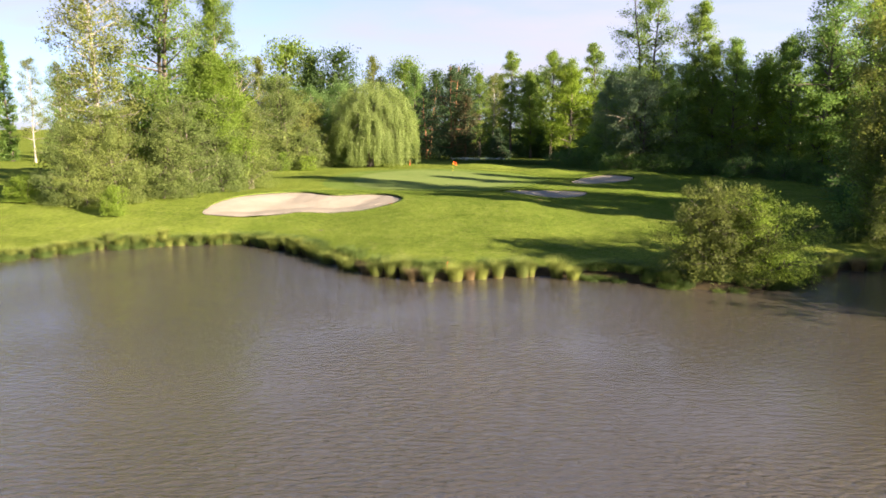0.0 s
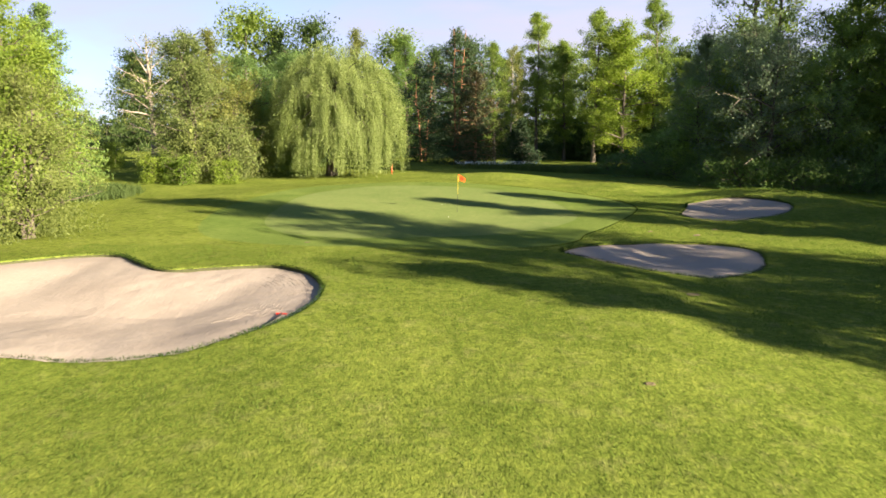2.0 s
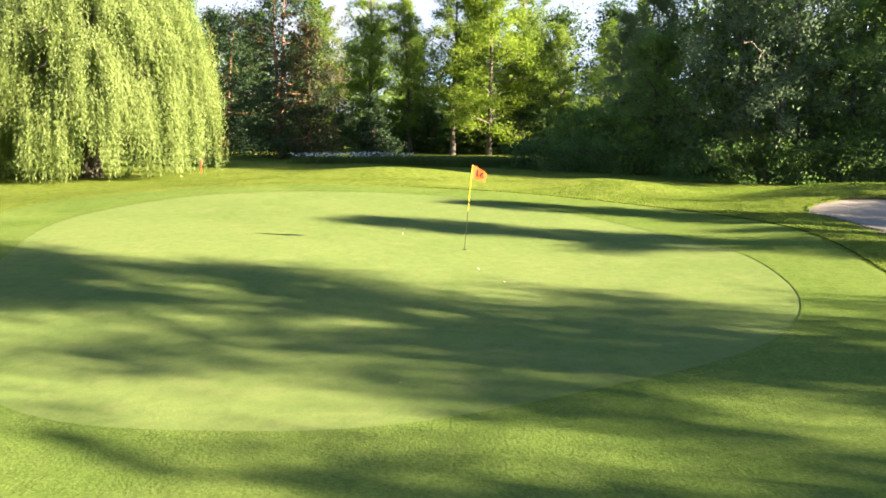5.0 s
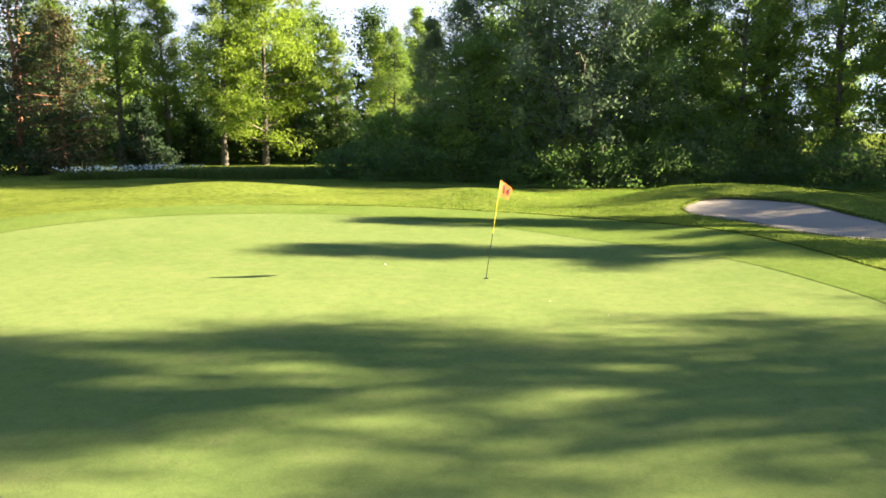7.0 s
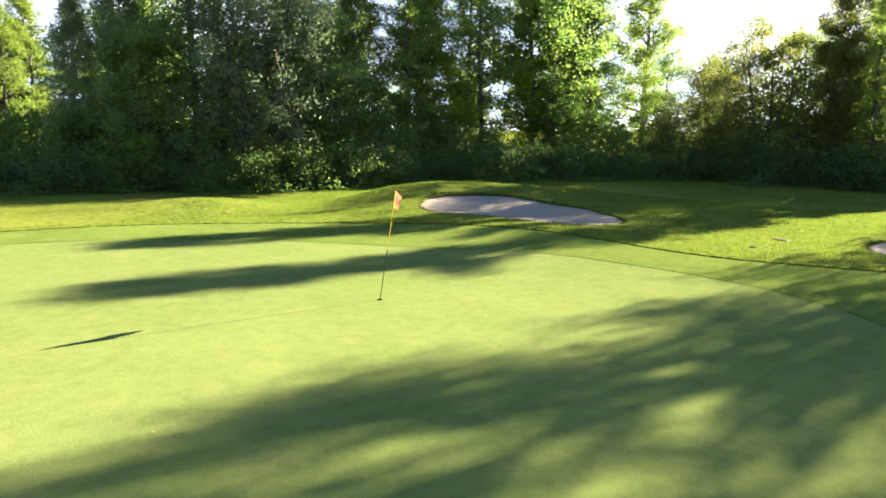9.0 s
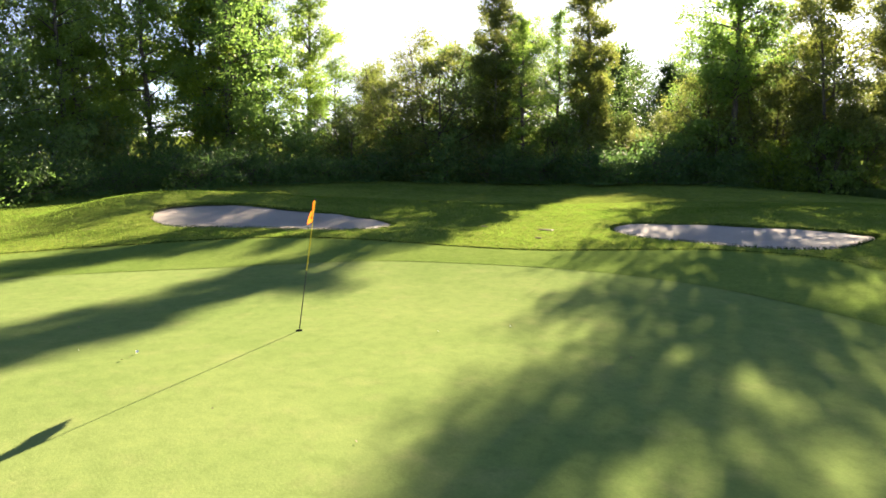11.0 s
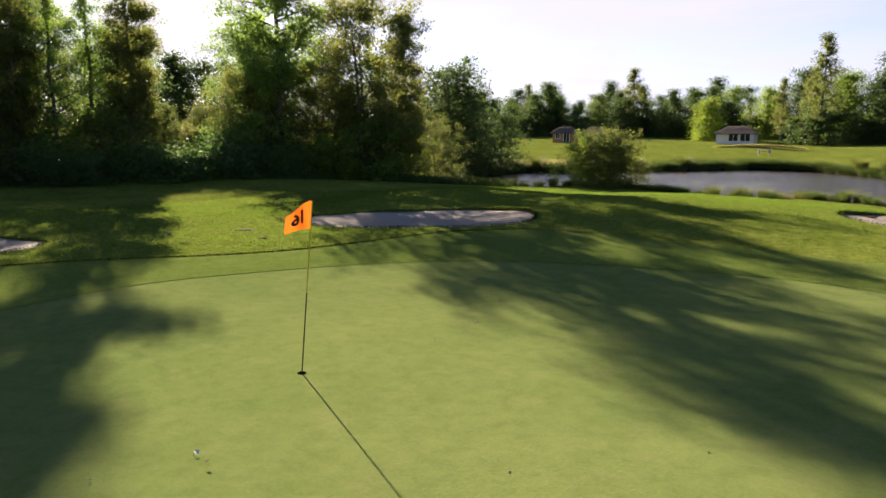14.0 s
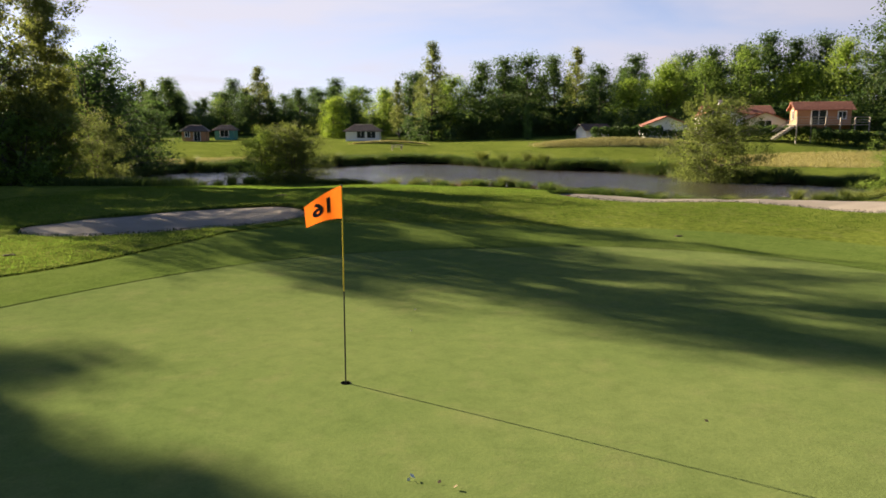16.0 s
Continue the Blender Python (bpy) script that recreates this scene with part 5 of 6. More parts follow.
meadow("tall_grass", M_TALLGRASS, 11.5, 31.5, 6.5, 2.8, 9000, 0.75, 0.03, "shaded strip of uncut grass behind the mounds", 1, -0.35)
meadow("tall_grass", M_TALLGRASS, 17.5, 26.0, 3.5, 2.4, 4000, 0.7, 0.03, "shaded strip of uncut grass behind the mounds", 2, -0.9)
meadow("tall_grass", M_TALLGRASS, -26.0, 10.0, 4.0, 6.0, 7000, 0.6, 0.035, "lush uncut grass beside the trees", 3, 0.4)
meadow("tall_grass", M_TALLGRASS, 21.0, -34.5, 6.0, 2.2, 6000, 0.6, 0.025, "rank grass on the pond bank", 4, 0.1)
meadow("dry_grass", M_DRYGRASS, -19, -91, 11.5, 3.8, 15000, 0.6, 0.045, "dry uncut grass on a low mound", 5, -0.2)
meadow("dry_grass", M_DRYGRASS, 29, -69, 12, 4.5, 10000, 0.45, 0.045, "dry straw-coloured grass on the far bank", 6, 0.3)
meadow("dry_grass", M_DRYGRASS, -42, -74, 18, 9, 22000, 0.5, 0.05, "dry straw-coloured meadow below the houses", 7, 0.2)
meadow("dry_grass", M_DRYGRASS, 13.4, -109, 7.0, 0.9, 2500, 0.35, 0.07, "dry grass crest of a far mound", 8, -0.1)
meadow("tall_grass", M_TALLGRASS, -29, -41, 4.5, 3.0, 5000, 0.7, 0.03, "uncut grass at the pond's end", 9, 0.1)

fl = Pile()
r9 = np.random.default_rng(9)
a, q = r9.uniform(0, 2 * np.pi, 420), np.sqrt(r9.random(420))
px, py = 4.6 + 4.6 * q * np.cos(a), 34.2 + 1.3 * q * np.sin(a)
fl.leaves(np.stack([px, py, land(px, py) + r9.uniform(0.45, 0.75, 420)], 1), r9, 0.16, 0.13, 2.0)
whole("white_wildflowers", fl.mesh("white_wildflowers", M_FLOWER), "white wildflower heads above shaded grass", "wildflowers", "", "stuff")
meadow("tall_grass", M_TALLGRASS, 4.6, 34.2, 4.8, 1.4, 4500, 0.6, 0.025, "grass under the white wildflowers", 10)

# darker uncut edge between apron and rough
r5 = np.random.default_rng(51)
m = 11000
k = r5.random(m) * len(apron_rim)
k0 = k.astype(int)
fr = (k - k0)[:, None]
q = apron_rim[k0] * (1 - fr) + apron_rim[(k0 + 1) % len(apron_rim)] * fr + r5.normal(scale=0.012, size=(m, 2))
keep = r5.random(m) < np.where(q[:, 1] < 0, step(1.5, 4.5, q[:, 0]), step(0.5, 5.0, q[:, 0]))
q = q[keep]
p = Pile()
p.blades(np.stack([q[:, 0], q[:, 1], land(q[:, 0], q[:, 1], False) - 0.01], 1), r5.normal(scale=0.7, size=(len(q), 3)) * [1, 1, 0], 0.052, 0.013, r5, 0.8)
whole("apron_edge", p.mesh("apron_edge", M_EDGE), "dark uncut grass line round the apron", "grass edge", "", "stuff")
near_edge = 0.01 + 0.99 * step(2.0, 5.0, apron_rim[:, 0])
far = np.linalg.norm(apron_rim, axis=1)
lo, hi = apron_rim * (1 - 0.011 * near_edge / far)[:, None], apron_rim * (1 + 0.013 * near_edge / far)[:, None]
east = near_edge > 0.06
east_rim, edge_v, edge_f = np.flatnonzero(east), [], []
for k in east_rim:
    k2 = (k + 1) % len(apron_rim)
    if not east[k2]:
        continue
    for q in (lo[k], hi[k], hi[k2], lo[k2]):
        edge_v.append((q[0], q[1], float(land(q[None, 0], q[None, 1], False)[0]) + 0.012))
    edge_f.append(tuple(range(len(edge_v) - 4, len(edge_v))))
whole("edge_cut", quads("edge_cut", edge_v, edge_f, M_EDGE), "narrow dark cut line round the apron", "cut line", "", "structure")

# coarse blades of the rough where the path is lowest
r6 = np.random.default_rng(61)
m = 190000
x, y = r6.uniform(-15, 16, m), -12 - 26 * r6.random(m) ** 1.1
ok = distance_in(x, y, APRON) < -0.05 - 6.0 * r6.random(m) ** 1.5 * step(5.0, 1.0, x)
for poly in (SAND_A, SAND_B):
    ok &= distance_in(x, y, poly) < -0.03
ok &= distance_in(x, y, POND) < -0.4
x, y = x[ok], y[ok]
tuft = np.array([noise.noise((a * 1.1, b * 1.1, 2.0)) for a, b in zip(x, y)])
p = Pile()
p.sward(np.stack([x, y, land(x, y, False) - 0.002], 1), 0.042 * (1 + 0.9 * np.clip(tuft, -0.6, 1)), 0.018, r6)
whole("rough_grass", p.mesh("rough_grass", M_BLADE), "coarse uneven blades of fairway grass", "grass", "", "stuff")

# and on the banks between the two smaller bunkers and the wood
m = 170000
x, y = r6.uniform(3.5, 29, m), r6.uniform(-30, 12, m)
ok = (distance_in(x, y, APRON) < -0.05) & (x - 0.45 * y < 27) & ((x > 14) | (y > -12.5))
for poly in (SAND_B, SAND_C):
    ok &= distance_in(x, y, poly) < -0.03
x, y = x[ok], y[ok]
tuft = np.array([noise.noise((a * 1.1, b * 1.1, 2.0)) for a, b in zip(x, y)])
p = Pile()
p.sward(np.stack([x, y, land(x, y, False) - 0.002], 1), 0.052 * (1 + 0.9 * np.clip(tuft, -0.6, 1)), 0.022, r6)
whole("rough_grass", p.mesh("rough_grass", M_BLADE), "coarse uneven blades of rough grass on the banks", "grass", "", "stuff")


# ---- flag, hole and small things on the green ----
def flagstick():
    top = Vector((0.058, -0.329, 2.103))
    e = thing("flagstick", (0, 0, 0), "leaning golf flagstick with an orange flag", "golf flag")
    z0 = height_at(0, 0)
    def rod(name, a, b, r, mat, label=""):
        p = Pile()
        p.tube([tuple(top * a + Vector((0, 0, z0))), tuple(top * (a * 0.5 + b * 0.5) + Vector((0, 0, z0))), tuple(top * b + Vector((0, 0, z0)))], [r, r, r * 0.9], 10)
        return part(name, p.mesh(name, mat, True), e, label)
    rod("lower_pole", -0.05, 0.47, 0.0085, M_BLACK, "black lower pole")
    rod("upper_pole", 0.47, 1.0, 0.0075, M_YELLOW, "yellow upper pole")
    rod("pole_cap", 0.995, 1.01, 0.011, M_BLACK)
    # cloth: hangs from the pole's top and blows out with two folds
    nx, ny = 22, 14
    u, v = np.meshgrid(np.linspace(0, 1, nx), np.linspace(0, 1, ny))
    out = np.array([0.96, 0.10, 0.0])
    side = np.array([-0.10, 0.96, 0.0])
    at = np.array(top)[None, None] * (1 - 0.165 * v * (1 - 0.3 * u))[..., None] + [0, 0, z0]
    width, sag = 0.42, 0.23
    fold = 0.045 * np.sin(u * 6.5 + v * 1.5) * u
    pos = at + out * (width * u * (1 - 0.06 * v))[..., None] + side * fold[..., None] + np.array([0, 0, -1.0]) * (sag * u**1.3 - 0.03 * u * v)[..., None]
    i, j = np.meshgrid(np.arange(ny - 1), np.arange(nx - 1), indexing="ij")
    f = np.stack([i * nx + j, i * nx + j + 1, (i + 1) * nx + j + 1, (i + 1) * nx + j], -1).reshape(-1, 4)
    front = pos.reshape(-1, 3)
    cloth = part("flag_cloth", quads("flag_cloth", front, f, M_FLAG, True), e, "orange cloth printed with a black number")
    # the number, printed on the cloth: two figures laid along its folds
    cu = bpy.data.curves.new("number", "FONT")
    cu.body, cu.size, cu.extrude, cu.align_x, cu.align_y = "16", 0.25, 0.0, "CENTER", "CENTER"
    cu.offset, cu.resolution_u = 0.007, 4
    cu.materials.append(M_BLACK)
    tmp = bpy.data.objects.new("number", cu)
    me = bpy.data.meshes.new_from_object(tmp)
    bm = bmesh.new()
    bm.from_mesh(me)
    bmesh.ops.triangulate(bm, faces=bm.faces[:])
    bmesh.ops.subdivide_edges(bm, edges=bm.edges[:], cuts=4, use_grid_fill=True)
    co = [vv.co.copy() for vv in bm.verts]
    def on_cloth(c, lift):
        uu, vv = min(1, max(0, 0.52 + c.x / width)), min(1, max(0, 0.5 - c.y / 0.345))
        a = np.array(top) * (1 - 0.165 * vv * (1 - 0.3 * uu)) + [0, 0, z0]
        return Vector(a + out * (width * uu * (1 - 0.06 * vv)) + side * (0.045 * math.sin(uu * 6.5 + vv * 1.5) * uu + lift) + np.array([0, 0, -1.0]) * (sag * uu**1.3 - 0.03 * uu * vv))
    for lift in (-0.006, 0.006):
        b2 = bm.copy()
        for vv, c in zip(b2.verts, co):
            vv.co = on_cloth(c, lift)
        m2 = bpy.data.meshes.new("number")
        b2.to_mesh(m2)
        b2.free()
        m2.materials.clear()
        m2.materials.append(M_BLACK)
        ob = part("number", m2, cloth)
        tagged(ob, "black printed number 16")
    bm.free()


flagstick()
cup = Pile()
ang = np.linspace(0, 2 * np.pi, 25)
ring_xy = 0.054 * np.stack([np.cos(ang), np.sin(ang)], 1)
z0 = height_at(0, 0)
for a in range(24):
    (x0, y0), (x1, y1) = ring_xy[a], ring_xy[a + 1]
    cup.add([(x0, y0, z0 + 0.021), (x1, y1, z0 + 0.021), (x1, y1, z0 - 0.11), (x0, y0, z0 - 0.11)], [(0, 1, 2, 3)])
    cup.add([(x0, y0, z0 - 0.11), (x1, y1, z0 - 0.11), (x1 * 0.02, y1 * 0.02, z0 - 0.11), (x0 * 0.02, y0 * 0.02, z0 - 0.11)], [(0, 1, 2, 3)])
whole("hole_cup", cup.mesh("hole_cup", M_CUP, True), "dark round hole cup sunk in the green", "golf hole")


def scrap_mesh(seed, n, size, mat):
    r = np.random.default_rng(seed)
    p = Pile()
    c = r.normal(scale=size * 0.45, size=(n, 3)) * [1, 1, 0.25] + [0, 0, size * 0.25]
    p.leaves(c, r, size, size * 0.6, 1.0)
    return p.mesh("leaf_scrap", mat)


SCRAPS = [scrap_mesh(1, 1, 0.05, M_CHIP), scrap_mesh(2, 1, 0.045, M_CHIP), scrap_mesh(3, 1, 0.06, M_CHIP)]
PETAL, FEATHER = scrap_mesh(4, 2, 0.025, M_PLASTIC), scrap_mesh(6, 3, 0.055, M_PLASTIC)
for k, (x, y) in enumerate([(1.95, -2.8), (-1.15, 2.33), (-1.19, 2.37), (-4.7, -0.3), (-5.1, -7.2), (-4.0, -8.4), (-6.9, -10.5), (-6.62, -0.1), (1.3, -4.2), (3.1, -1.2), (0.8, 3.4), (-2.6, -4.4), (-0.6, -5.6), (2.7, -5.2), (-3.4, 1.2), (-5.3, -3.6), (4.2, 2.2), (-2.2, 5.2)]):
    ob = whole("leaf_scrap", SCRAPS[k % 3], "small brown scrap of dead leaf", "leaf scrap", "scraps on the green", at=(x, y, height_at(x, y) + 0.022))
    ob.rotation_euler = (0, 0, k * 1.7)
for x, y in [(-0.5, -2.16), (-0.44, -3.41), (-0.64, 3.11)]:
    whole("petal", PETAL, "small white petal lying on the green", "petal", "petals on the green", at=(x, y, height_at(x, y) + 0.024))
whole("feather", FEATHER, "curled white feather lying on the green", "feather", at=(-0.93, 2.25, height_at(-0.93, 2.25) + 0.024))


def divot(x, y, rx, ry, turn):
    r = np.random.default_rng(int(x * 100) % 97)
    n = 18
    ang = np.linspace(0, 2 * np.pi, n, endpoint=False)
    rad = 1 + r.normal(scale=0.18, size=n)
    v = []
    for s, up in ((1.25, 0.004), (1.0, 0.03), (0.6, 0.01), (0.02, 0.006)):
        u, w_ = rx * s * rad * np.cos(ang), ry * s * rad * np.sin(ang)
        q = np.stack([x + u * math.cos(turn) - w_ * math.sin(turn), y + u * math.sin(turn) + w_ * math.cos(turn)], 1)
        v.append(np.stack([q[:, 0], q[:, 1], land(q[:, 0], q[:, 1], False) + up], 1))
    a, b = np.meshgrid(np.arange(3), np.arange(n), indexing="ij")
    b2 = (b + 1) % n
    f = np.stack([a * n + b, a * n + b2, (a + 1) * n + b2, (a + 1) * n + b], -1).reshape(-1, 4)
    whole("divot", quads("divot", np.concatenate(v), f, M_SOIL, True), "small bare divot scraped in the grass", "divot", "divots in the rough")


for x, y, rx, ry, t in ((8.8, -7.6, 0.16, 0.09, 0.4), (10.6, -8.6, 0.30, 0.14, 0.9), (12.0, -6.9, 0.22, 0.1, 0.2), (-6.4, -10.9, 0.14, 0.08, 0.7), (6.4, -20.6, 0.3, 0.16, 0.5), (3.3, -27.4, 0.12, 0.08, 0.1), (-8.8, -30.2, 0.16, 0.1, 0.3)):
    divot(x, y, rx * 0.65, ry * 0.65, t)

# rake in the sand
rake = thing("bunker_rake", (-4.91, -22.25, -0.045), "bunker rake with a red head and dark handle", "rake")
rake.rotation_euler = (0, radians(5.5), math.atan2(-1.49, -0.38))
p = Pile()
p.tube([(0.0, 0, 0.06), (0.75, 0.01, 0.085), (1.54, 0, 0.12)], [0.028, 0.027, 0.027], 8)
part("handle", p.mesh("handle", M_BLACK, True), rake, "dark round handle")
p = Pile()
p.box((-0.025, -0.15, 0.045), (0.015, 0.15, 0.075))
part("head", p.mesh("head", M_RED), rake, "red plastic head bar")
for k in range(11):
    p = Pile()
    p.tube([(-0.005, -0.14 + k * 0.028, 0.05), (-0.012, -0.14 + k * 0.028, -0.03)], [0.011, 0.005], 5)
    part("tooth", p.mesh("tooth", M_RED), rake)

for x, y in ((-0.8, -41.6), (-5.7, 27.0)):
    p = Pile()
    p.tube([(0, 0, -0.2), (0, 0, 0.4), (0, 0, 0.86), (0, 0, 0.9)], [0.03, 0.03, 0.03, 0.012], 8)
    whole("marker_stake", p.mesh("marker_stake", M_RED, True), "red water hazard marker stake", "marker stake", "hazard stakes", at=(x, y, height_at(x, y) - (0.56 if y < 0 else 0.1)))


# ---- houses beyond the water ----
def gable_house(name, x, y, turn, wide, deep, wall_h, roof_h, wall_mat, roof_mat, label, openings, over=0.45, hip=False, base=0.0, chimney=False, z=None):
    e = thing(name, (x, y, (height_at(x, y) if z is None else z) + base), label, "house", "houses beyond the pond")
    e.rotation_euler = (0, 0, radians(turn))
    w2, d2 = wide / 2, deep / 2
    bm = bmesh.new()
    pts = [(-w2, -d2), (w2, -d2), (w2, d2), (-w2, d2)]
    lo = [bm.verts.new((a, b, -0.6)) for a, b in pts]
    hi = [bm.verts.new((a, b, wall_h)) for a, b in pts]
    for k in range(4):
        bm.faces.new((lo[k], lo[(k + 1) % 4], hi[(k + 1) % 4], hi[k]))
    if not hip:
        for s in (1, -1):
            g = bm.verts.new((s * w2, 0, wall_h + roof_h * 0.97))
            bm.faces.new((hi[1], hi[2], g) if s > 0 else (hi[3], hi[0], g))
    me = bpy.data.meshes.new("wall")
    bm.to_mesh(me)
    bm.free()
    me.materials.append(wall_mat)
    part("wall", me, e)
    p = Pile()
    rise = roof_h / d2
    run = w2 + over
    eave = d2 + over
    ridge = run * 0.45 if hip else run
    prof = []
    for k in range(9):
        # each row of tiles: its lower edge stands proud of the row below
        for yy, up in ((eave * (1 - k / 9), 0.10), (eave * (1 - (k + 1) / 9), 0.04)):
            prof.append((yy, wall_h + roof_h - yy * rise + up))
    prof += [(-a, b) for a, b in prof[::-1]]
    under = [(a, b - 0.16) for a, b in prof]
    v = []
    for ya, za in prof + under:
        half = ridge + (run - ridge) * abs(ya) / eave
        v += [(-half, ya, za), (half, ya, za)]
    m = len(prof)
    f = []
    for k in range(m - 1):
        f += [(2 * k, 2 * k + 1, 2 * k + 3, 2 * k + 2), (2 * (m + k), 2 * (m + k) + 2, 2 * (m + k) + 3, 2 * (m + k) + 1)]
        for side in (0, 1):
            f.append((2 * k + side, 2 * k + 2 + side, 2 * (m + k) + 2 + side, 2 * (m + k) + side))
    for k in (0, m - 1):
        f.append((2 * k, 2 * k + 1, 2 * (m + k) + 1, 2 * (m + k)))
    p.add(v, f)
    if hip:
        for side in (-1, 1):
            a, b = side * (run - 0.02), side * (ridge - 0.02)
            lo_z, top_z = wall_h + roof_h - eave * rise + 0.02, wall_h + roof_h + 0.05
            p.add([(a, -eave, lo_z), (a, eave, lo_z), (b, 0.03, top_z), (b, -0.03, top_z)], [(0, 1, 2, 3)])
    part("roof", p.mesh("roof", roof_mat), e, "tiled roof in overlapping rows")
    if chimney:
        p = Pile()
        p.box((w2 * 0.4, -0.35, wall_h + roof_h * 0.5), (w2 * 0.4 + 0.6, 0.35, wall_h + roof_h + 0.8))
        p.box((w2 * 0.4 - 0.06, -0.42, wall_h + roof_h + 0.8), (w2 * 0.4 + 0.66, 0.42, wall_h + roof_h + 0.92))
        part("chimney", p.mesh("chimney", wall_mat), e)
    for face, u, z0_, ww, hh in openings:
        # face: which wall (s, n, e, w); u: place along it; z0_: foot; ww, hh: size
        win = new("door" if z0_ < 0.2 else "window")
        win.parent = e
        win.matrix_basis = {"s": pose(u, -d2, z0_), "n": pose(u, d2, z0_, 0, 0, 180), "e": pose(w2, u, z0_, 0, 0, 90), "w": pose(-w2, u, z0_, 0, 0, -90)}[face]
        p = Pile()
        t = 0.09
        for lo_, hi_ in (((-ww / 2 - t, -0.08, -t), (ww / 2 + t, 0.02, 0)), ((-ww / 2 - t, -0.08, hh), (ww / 2 + t, 0.02, hh + t)), ((-ww / 2 - t, -0.08, 0), (-ww / 2, 0.02, hh)), ((ww / 2, -0.08, 0), (ww / 2 + t, 0.02, hh)), ((-0.03, -0.06, 0), (0.03, 0.02, hh))):
            p.box(lo_, hi_)
        fr_ = new("frame", p.mesh("frame", M_PLASTIC))
        fr_.parent = win
        p = Pile()
        p.box((-ww / 2, -0.03, 0), (ww / 2, 0.01, hh))
        pn = new("pane", p.mesh("pane", M_GLASS_DARK))
        pn.parent = win
    return e


gable_house("house", -29.6, -107.5, 84, 8.0, 6.6, 2.1, 1.3, M_WHITE, M_TILE, "low white house with a red tiled gable roof", [("e", -1.2, 0.9, 1.2, 1.0), ("n", 1.5, 0.0, 1.2, 2.0)])
gable_house("house", -41.4, -111.0, -8, 9.6, 6.6, 3.4, 1.2, M_WHITE, M_TILE, "white two-storey house with a red tiled roof", [("n", -3.2, 2.0, 1.0, 1.0), ("n", 0.0, 2.0, 1.0, 1.0), ("n", 2.8, 0.6, 1.2, 1.1), ("e", 1.0, 2.0, 1.0, 1.0)], chimney=True)
gable_house("house_wing", -37.9, -108.0, 82, 6.6, 6.0, 3.2, 1.25, M_WHITE, M_TILE, "gabled white wing of a house with red tiles", [("e", 0.6, 1.9, 1.0, 1.0), ("e", -1.4, 0.5, 1.0, 1.1)])
gable_house("house", -43.4, -103.5, 70, 6.0, 5.2, 2.0, 1.1, M_WHITE, M_TILE, "single-storey white annexe with a red roof", [("e", 0.0, 0.7, 1.6, 1.2), ("n", -1.2, 0.0, 1.1, 1.9), ("n", 1.6, 0.8, 1.2, 1.1)])
gable_house("cabin", -47.4, -95.0, -12, 6.6, 4.6, 2.1, 0.95, M_TIMBER, M_TILE, "raised timber cabin with a red roof", [("n", 0.6, 0.05, 1.8, 1.8), ("n", -2.2, 0.8, 0.9, 0.9), ("e", 0.0, 0.8, 1.2, 1.0)], base=0.8)
gable_house("shed", -20.9, -121.5, 20, 4.6, 3.6, 1.5, 0.9, M_WHITE, M_SLATE, "small shed with a grey roof", [("n", 0.0, 0.0, 1.2, 1.4)])
gable_house("bungalow", 21.6, -135.0, 4, 6.4, 5.6, 1.95, 1.15, M_WHITE, M_SLATE, "white bungalow with a dark hipped roof", [("n", -1.7, 0.5, 1.6, 1.2), ("n", 0.3, 0.5, 1.5, 1.2)], hip=True)
# timber brown on these walls stands in for shade on the north face
gable_house("bungalow", 54.0, -132.0, 12, 4.4, 4.2, 2.0, 1.0, M_TIMBER, M_SLATE, "small bungalow with walls coloured dark for shade and a dark hipped roof", [("n", -0.6, 0.0, 1.1, 1.8), ("n", 1.2, 0.8, 0.8, 0.9)], hip=True)
gable_house("bungalow", 50.4, -139.0, 8, 3.8, 4.0, 2.05, 0.85, M_TEAL, M_SLATE, "green-painted wooden bungalow with a dark roof", [("n", 0.0, 0.6, 1.6, 1.4)], hip=True)

deck = thing("timber_deck", (-46.6, -90.8, height_at(-47.4, -95.0) - 0.75), "raised timber deck with railings and stairs", "deck")
p = Pile()
for k in range(16):
    p.box((-4.6 + k * 0.575, -1.6, 1.48), (-4.6 + k * 0.575 + 0.54, 1.6, 1.56))
part("floor_boards", p.mesh("floor_boards", M_GREYWOOD), deck)
for k in range(6):
    p = Pile()
    p.box((-4.6 + k * 1.82, 1.48, -1.2), (-4.48 + k * 1.82, 1.6, 2.5))
    part("post", p.mesh("post", M_GREYWOOD), deck)
for zz in (1.8, 2.1, 2.45):
    p = Pile()
    p.box((-4.6, 1.5, zz), (4.6, 1.57, zz + 0.07))
    part("rail", p.mesh("rail", M_GREYWOOD), deck)
for k in range(9):
    p = Pile()
    p.box((4.7 + k * 0.28, 0.3, 1.3 - k * 0.19), (5.05 + k * 0.28, 1.4, 1.36 - k * 0.19))
    part("stair_tread", p.mesh("stair_tread", M_GREYWOOD), deck)
for yy in (0.3, 1.4):
    p = Pile()
    p.tube([(4.6, yy, 1.4), (7.2, yy, -0.4)], [0.07, 0.07], 4)
    p.tube([(4.6, yy, 2.4), (7.2, yy, 0.6)], [0.04, 0.04], 4)
    part("stair_stringer", p.mesh("stair_stringer", M_GREYWOOD), deck)


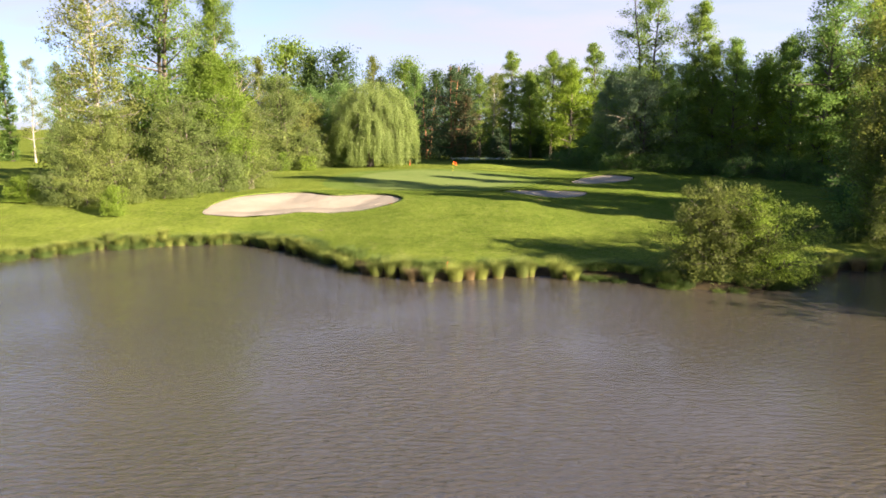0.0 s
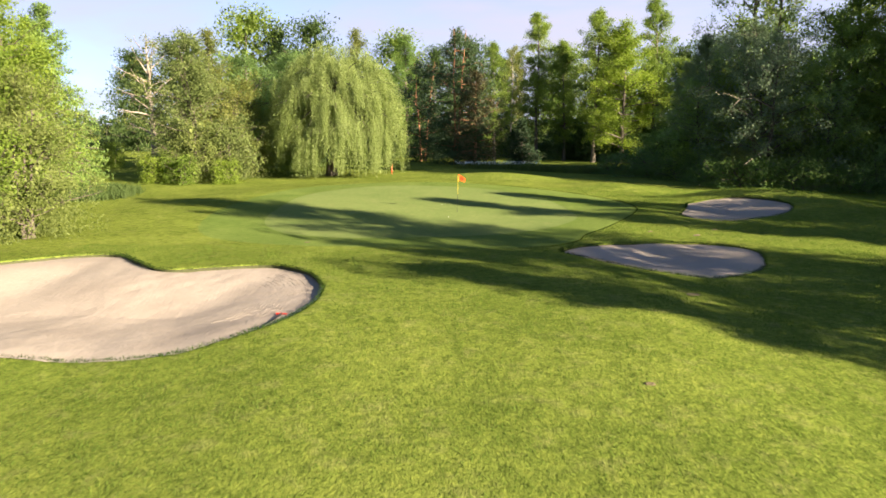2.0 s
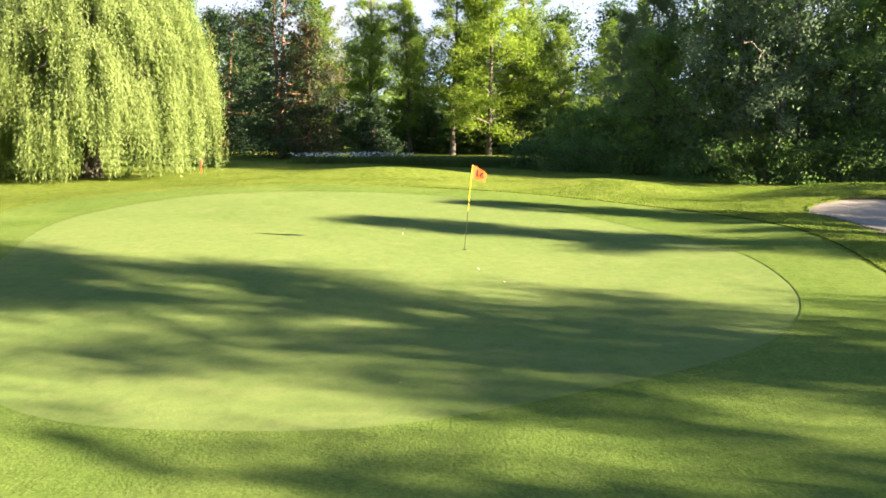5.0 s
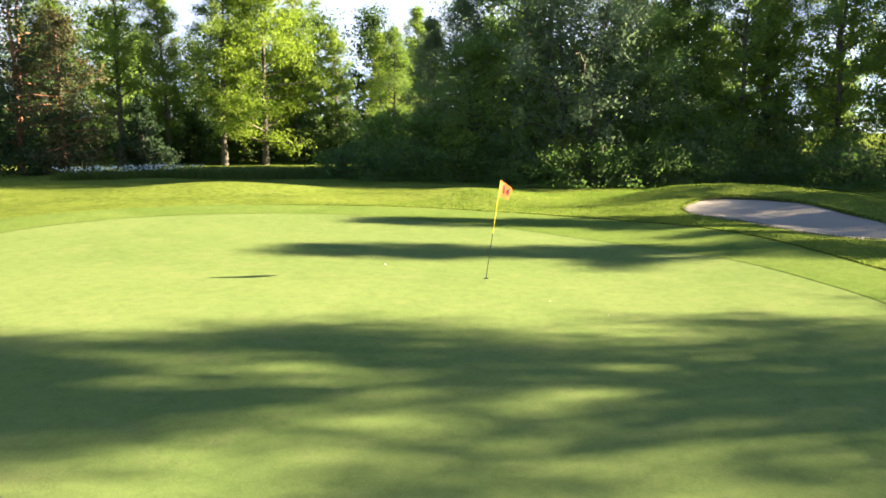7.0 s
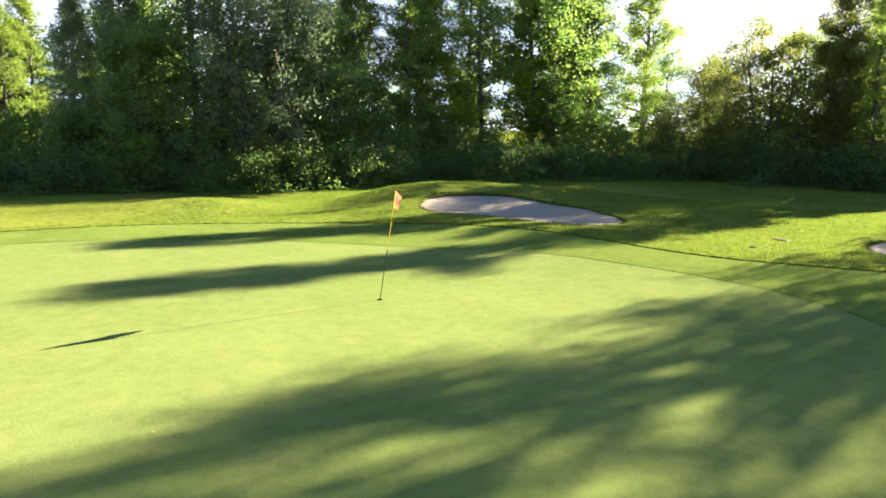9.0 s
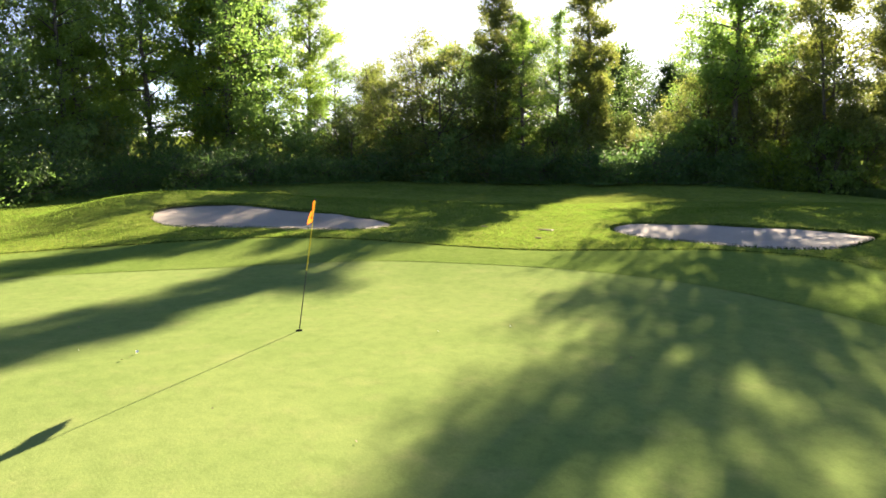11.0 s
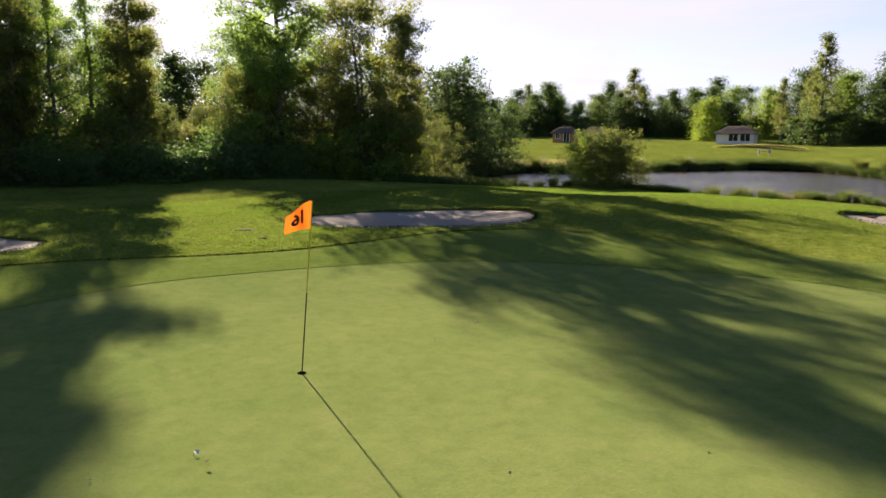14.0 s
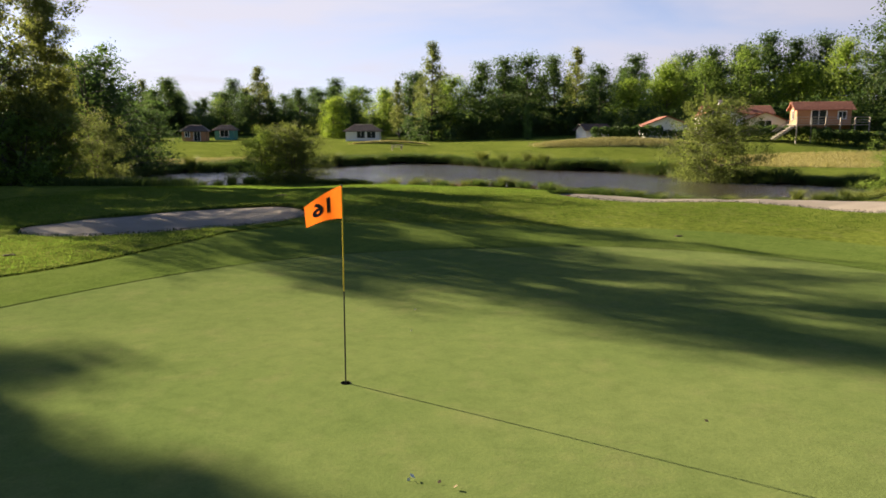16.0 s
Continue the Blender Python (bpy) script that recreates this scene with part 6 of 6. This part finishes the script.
def hedge(x0, y0, x1, y1, tall, thick, label, seed, mat=M_LEAF_SHADED):
    r = np.random.default_rng(seed)
    n = int(math.hypot(x1 - x0, y1 - y0) * tall * 170)
    t = r.random(n)
    nx_, ny_ = -(y1 - y0), x1 - x0
    k = math.hypot(nx_, ny_)
    s = r.uniform(-0.5, 0.5, n) * thick
    x, y = x0 + (x1 - x0) * t + nx_ / k * s, y0 + (y1 - y0) * t + ny_ / k * s
    zz = land(x, y, False) + tall * np.maximum(r.random(n), r.random(n)) * (1 + 0.06 * np.sin(t * 40))
    p = Pile()
    p.leaves(np.stack([x, y, zz], 1), r, 0.32, 0.2, 0.6)
    return whole("hedge", p.mesh("hedge", mat), label, "hedge", "garden hedges")


hedge(-17.5, -100.5, -26.5, -96.5, 2.3, 1.6, "clipped green garden hedge", 3)
hedge(-26.5, -96.5, -31, -94, 1.7, 1.4, "clipped dark garden hedge", 4)
hedge(-34, -95.5, -46, -88.5, 1.9, 1.4, "clipped dark garden hedge", 5)
hedge(-43.5, -88.2, -52, -85.2, 1.9, 1.4, "clipped dark garden hedge", 8)
hedge(-52.5, -88.5, -64, -82, 2.6, 1.8, "tall dark garden hedge", 6)
kind_of("cypress", "cypress_tree", "narrow dark cypress standing alone", "tree", "", 71, 6, 0.02, 0.8, SLIM, 30, 5, 2600, 0.3, M_LEAF_DARK, M_BARK, 0.1, rise=72, spread=0.2)
plant("cypress", -10.0, -128.7, 1.0)

bench = thing("picnic_table", (10.7, -97.3, height_at(10.7, -97.3)), "grey timber picnic table on the far grass", "picnic table")
for nm, lo_, hi_ in (("tabletop", (-0.9, -0.38, 0.70), (0.9, 0.38, 0.76)), ("seat", (-0.9, -0.85, 0.42), (0.9, -0.58, 0.47)), ("seat", (-0.9, 0.58, 0.42), (0.9, 0.85, 0.47)), ("crossbeam", (-0.7, -0.8, 0.34), (-0.62, 0.8, 0.42)), ("crossbeam", (0.62, -0.8, 0.34), (0.7, 0.8, 0.42))):
    p = Pile()
    p.box(lo_, hi_)
    part(nm, p.mesh(nm, M_GREYWOOD), bench)
for sx in (-0.66, 0.66):
    for sy in (-1, 1):
        p = Pile()
        p.tube([(sx, sy * 0.62, -0.03), (sx, sy * 0.22, 0.71)], [0.05, 0.05], 4)
        part("leg", p.mesh("leg", M_GREYWOOD), bench)
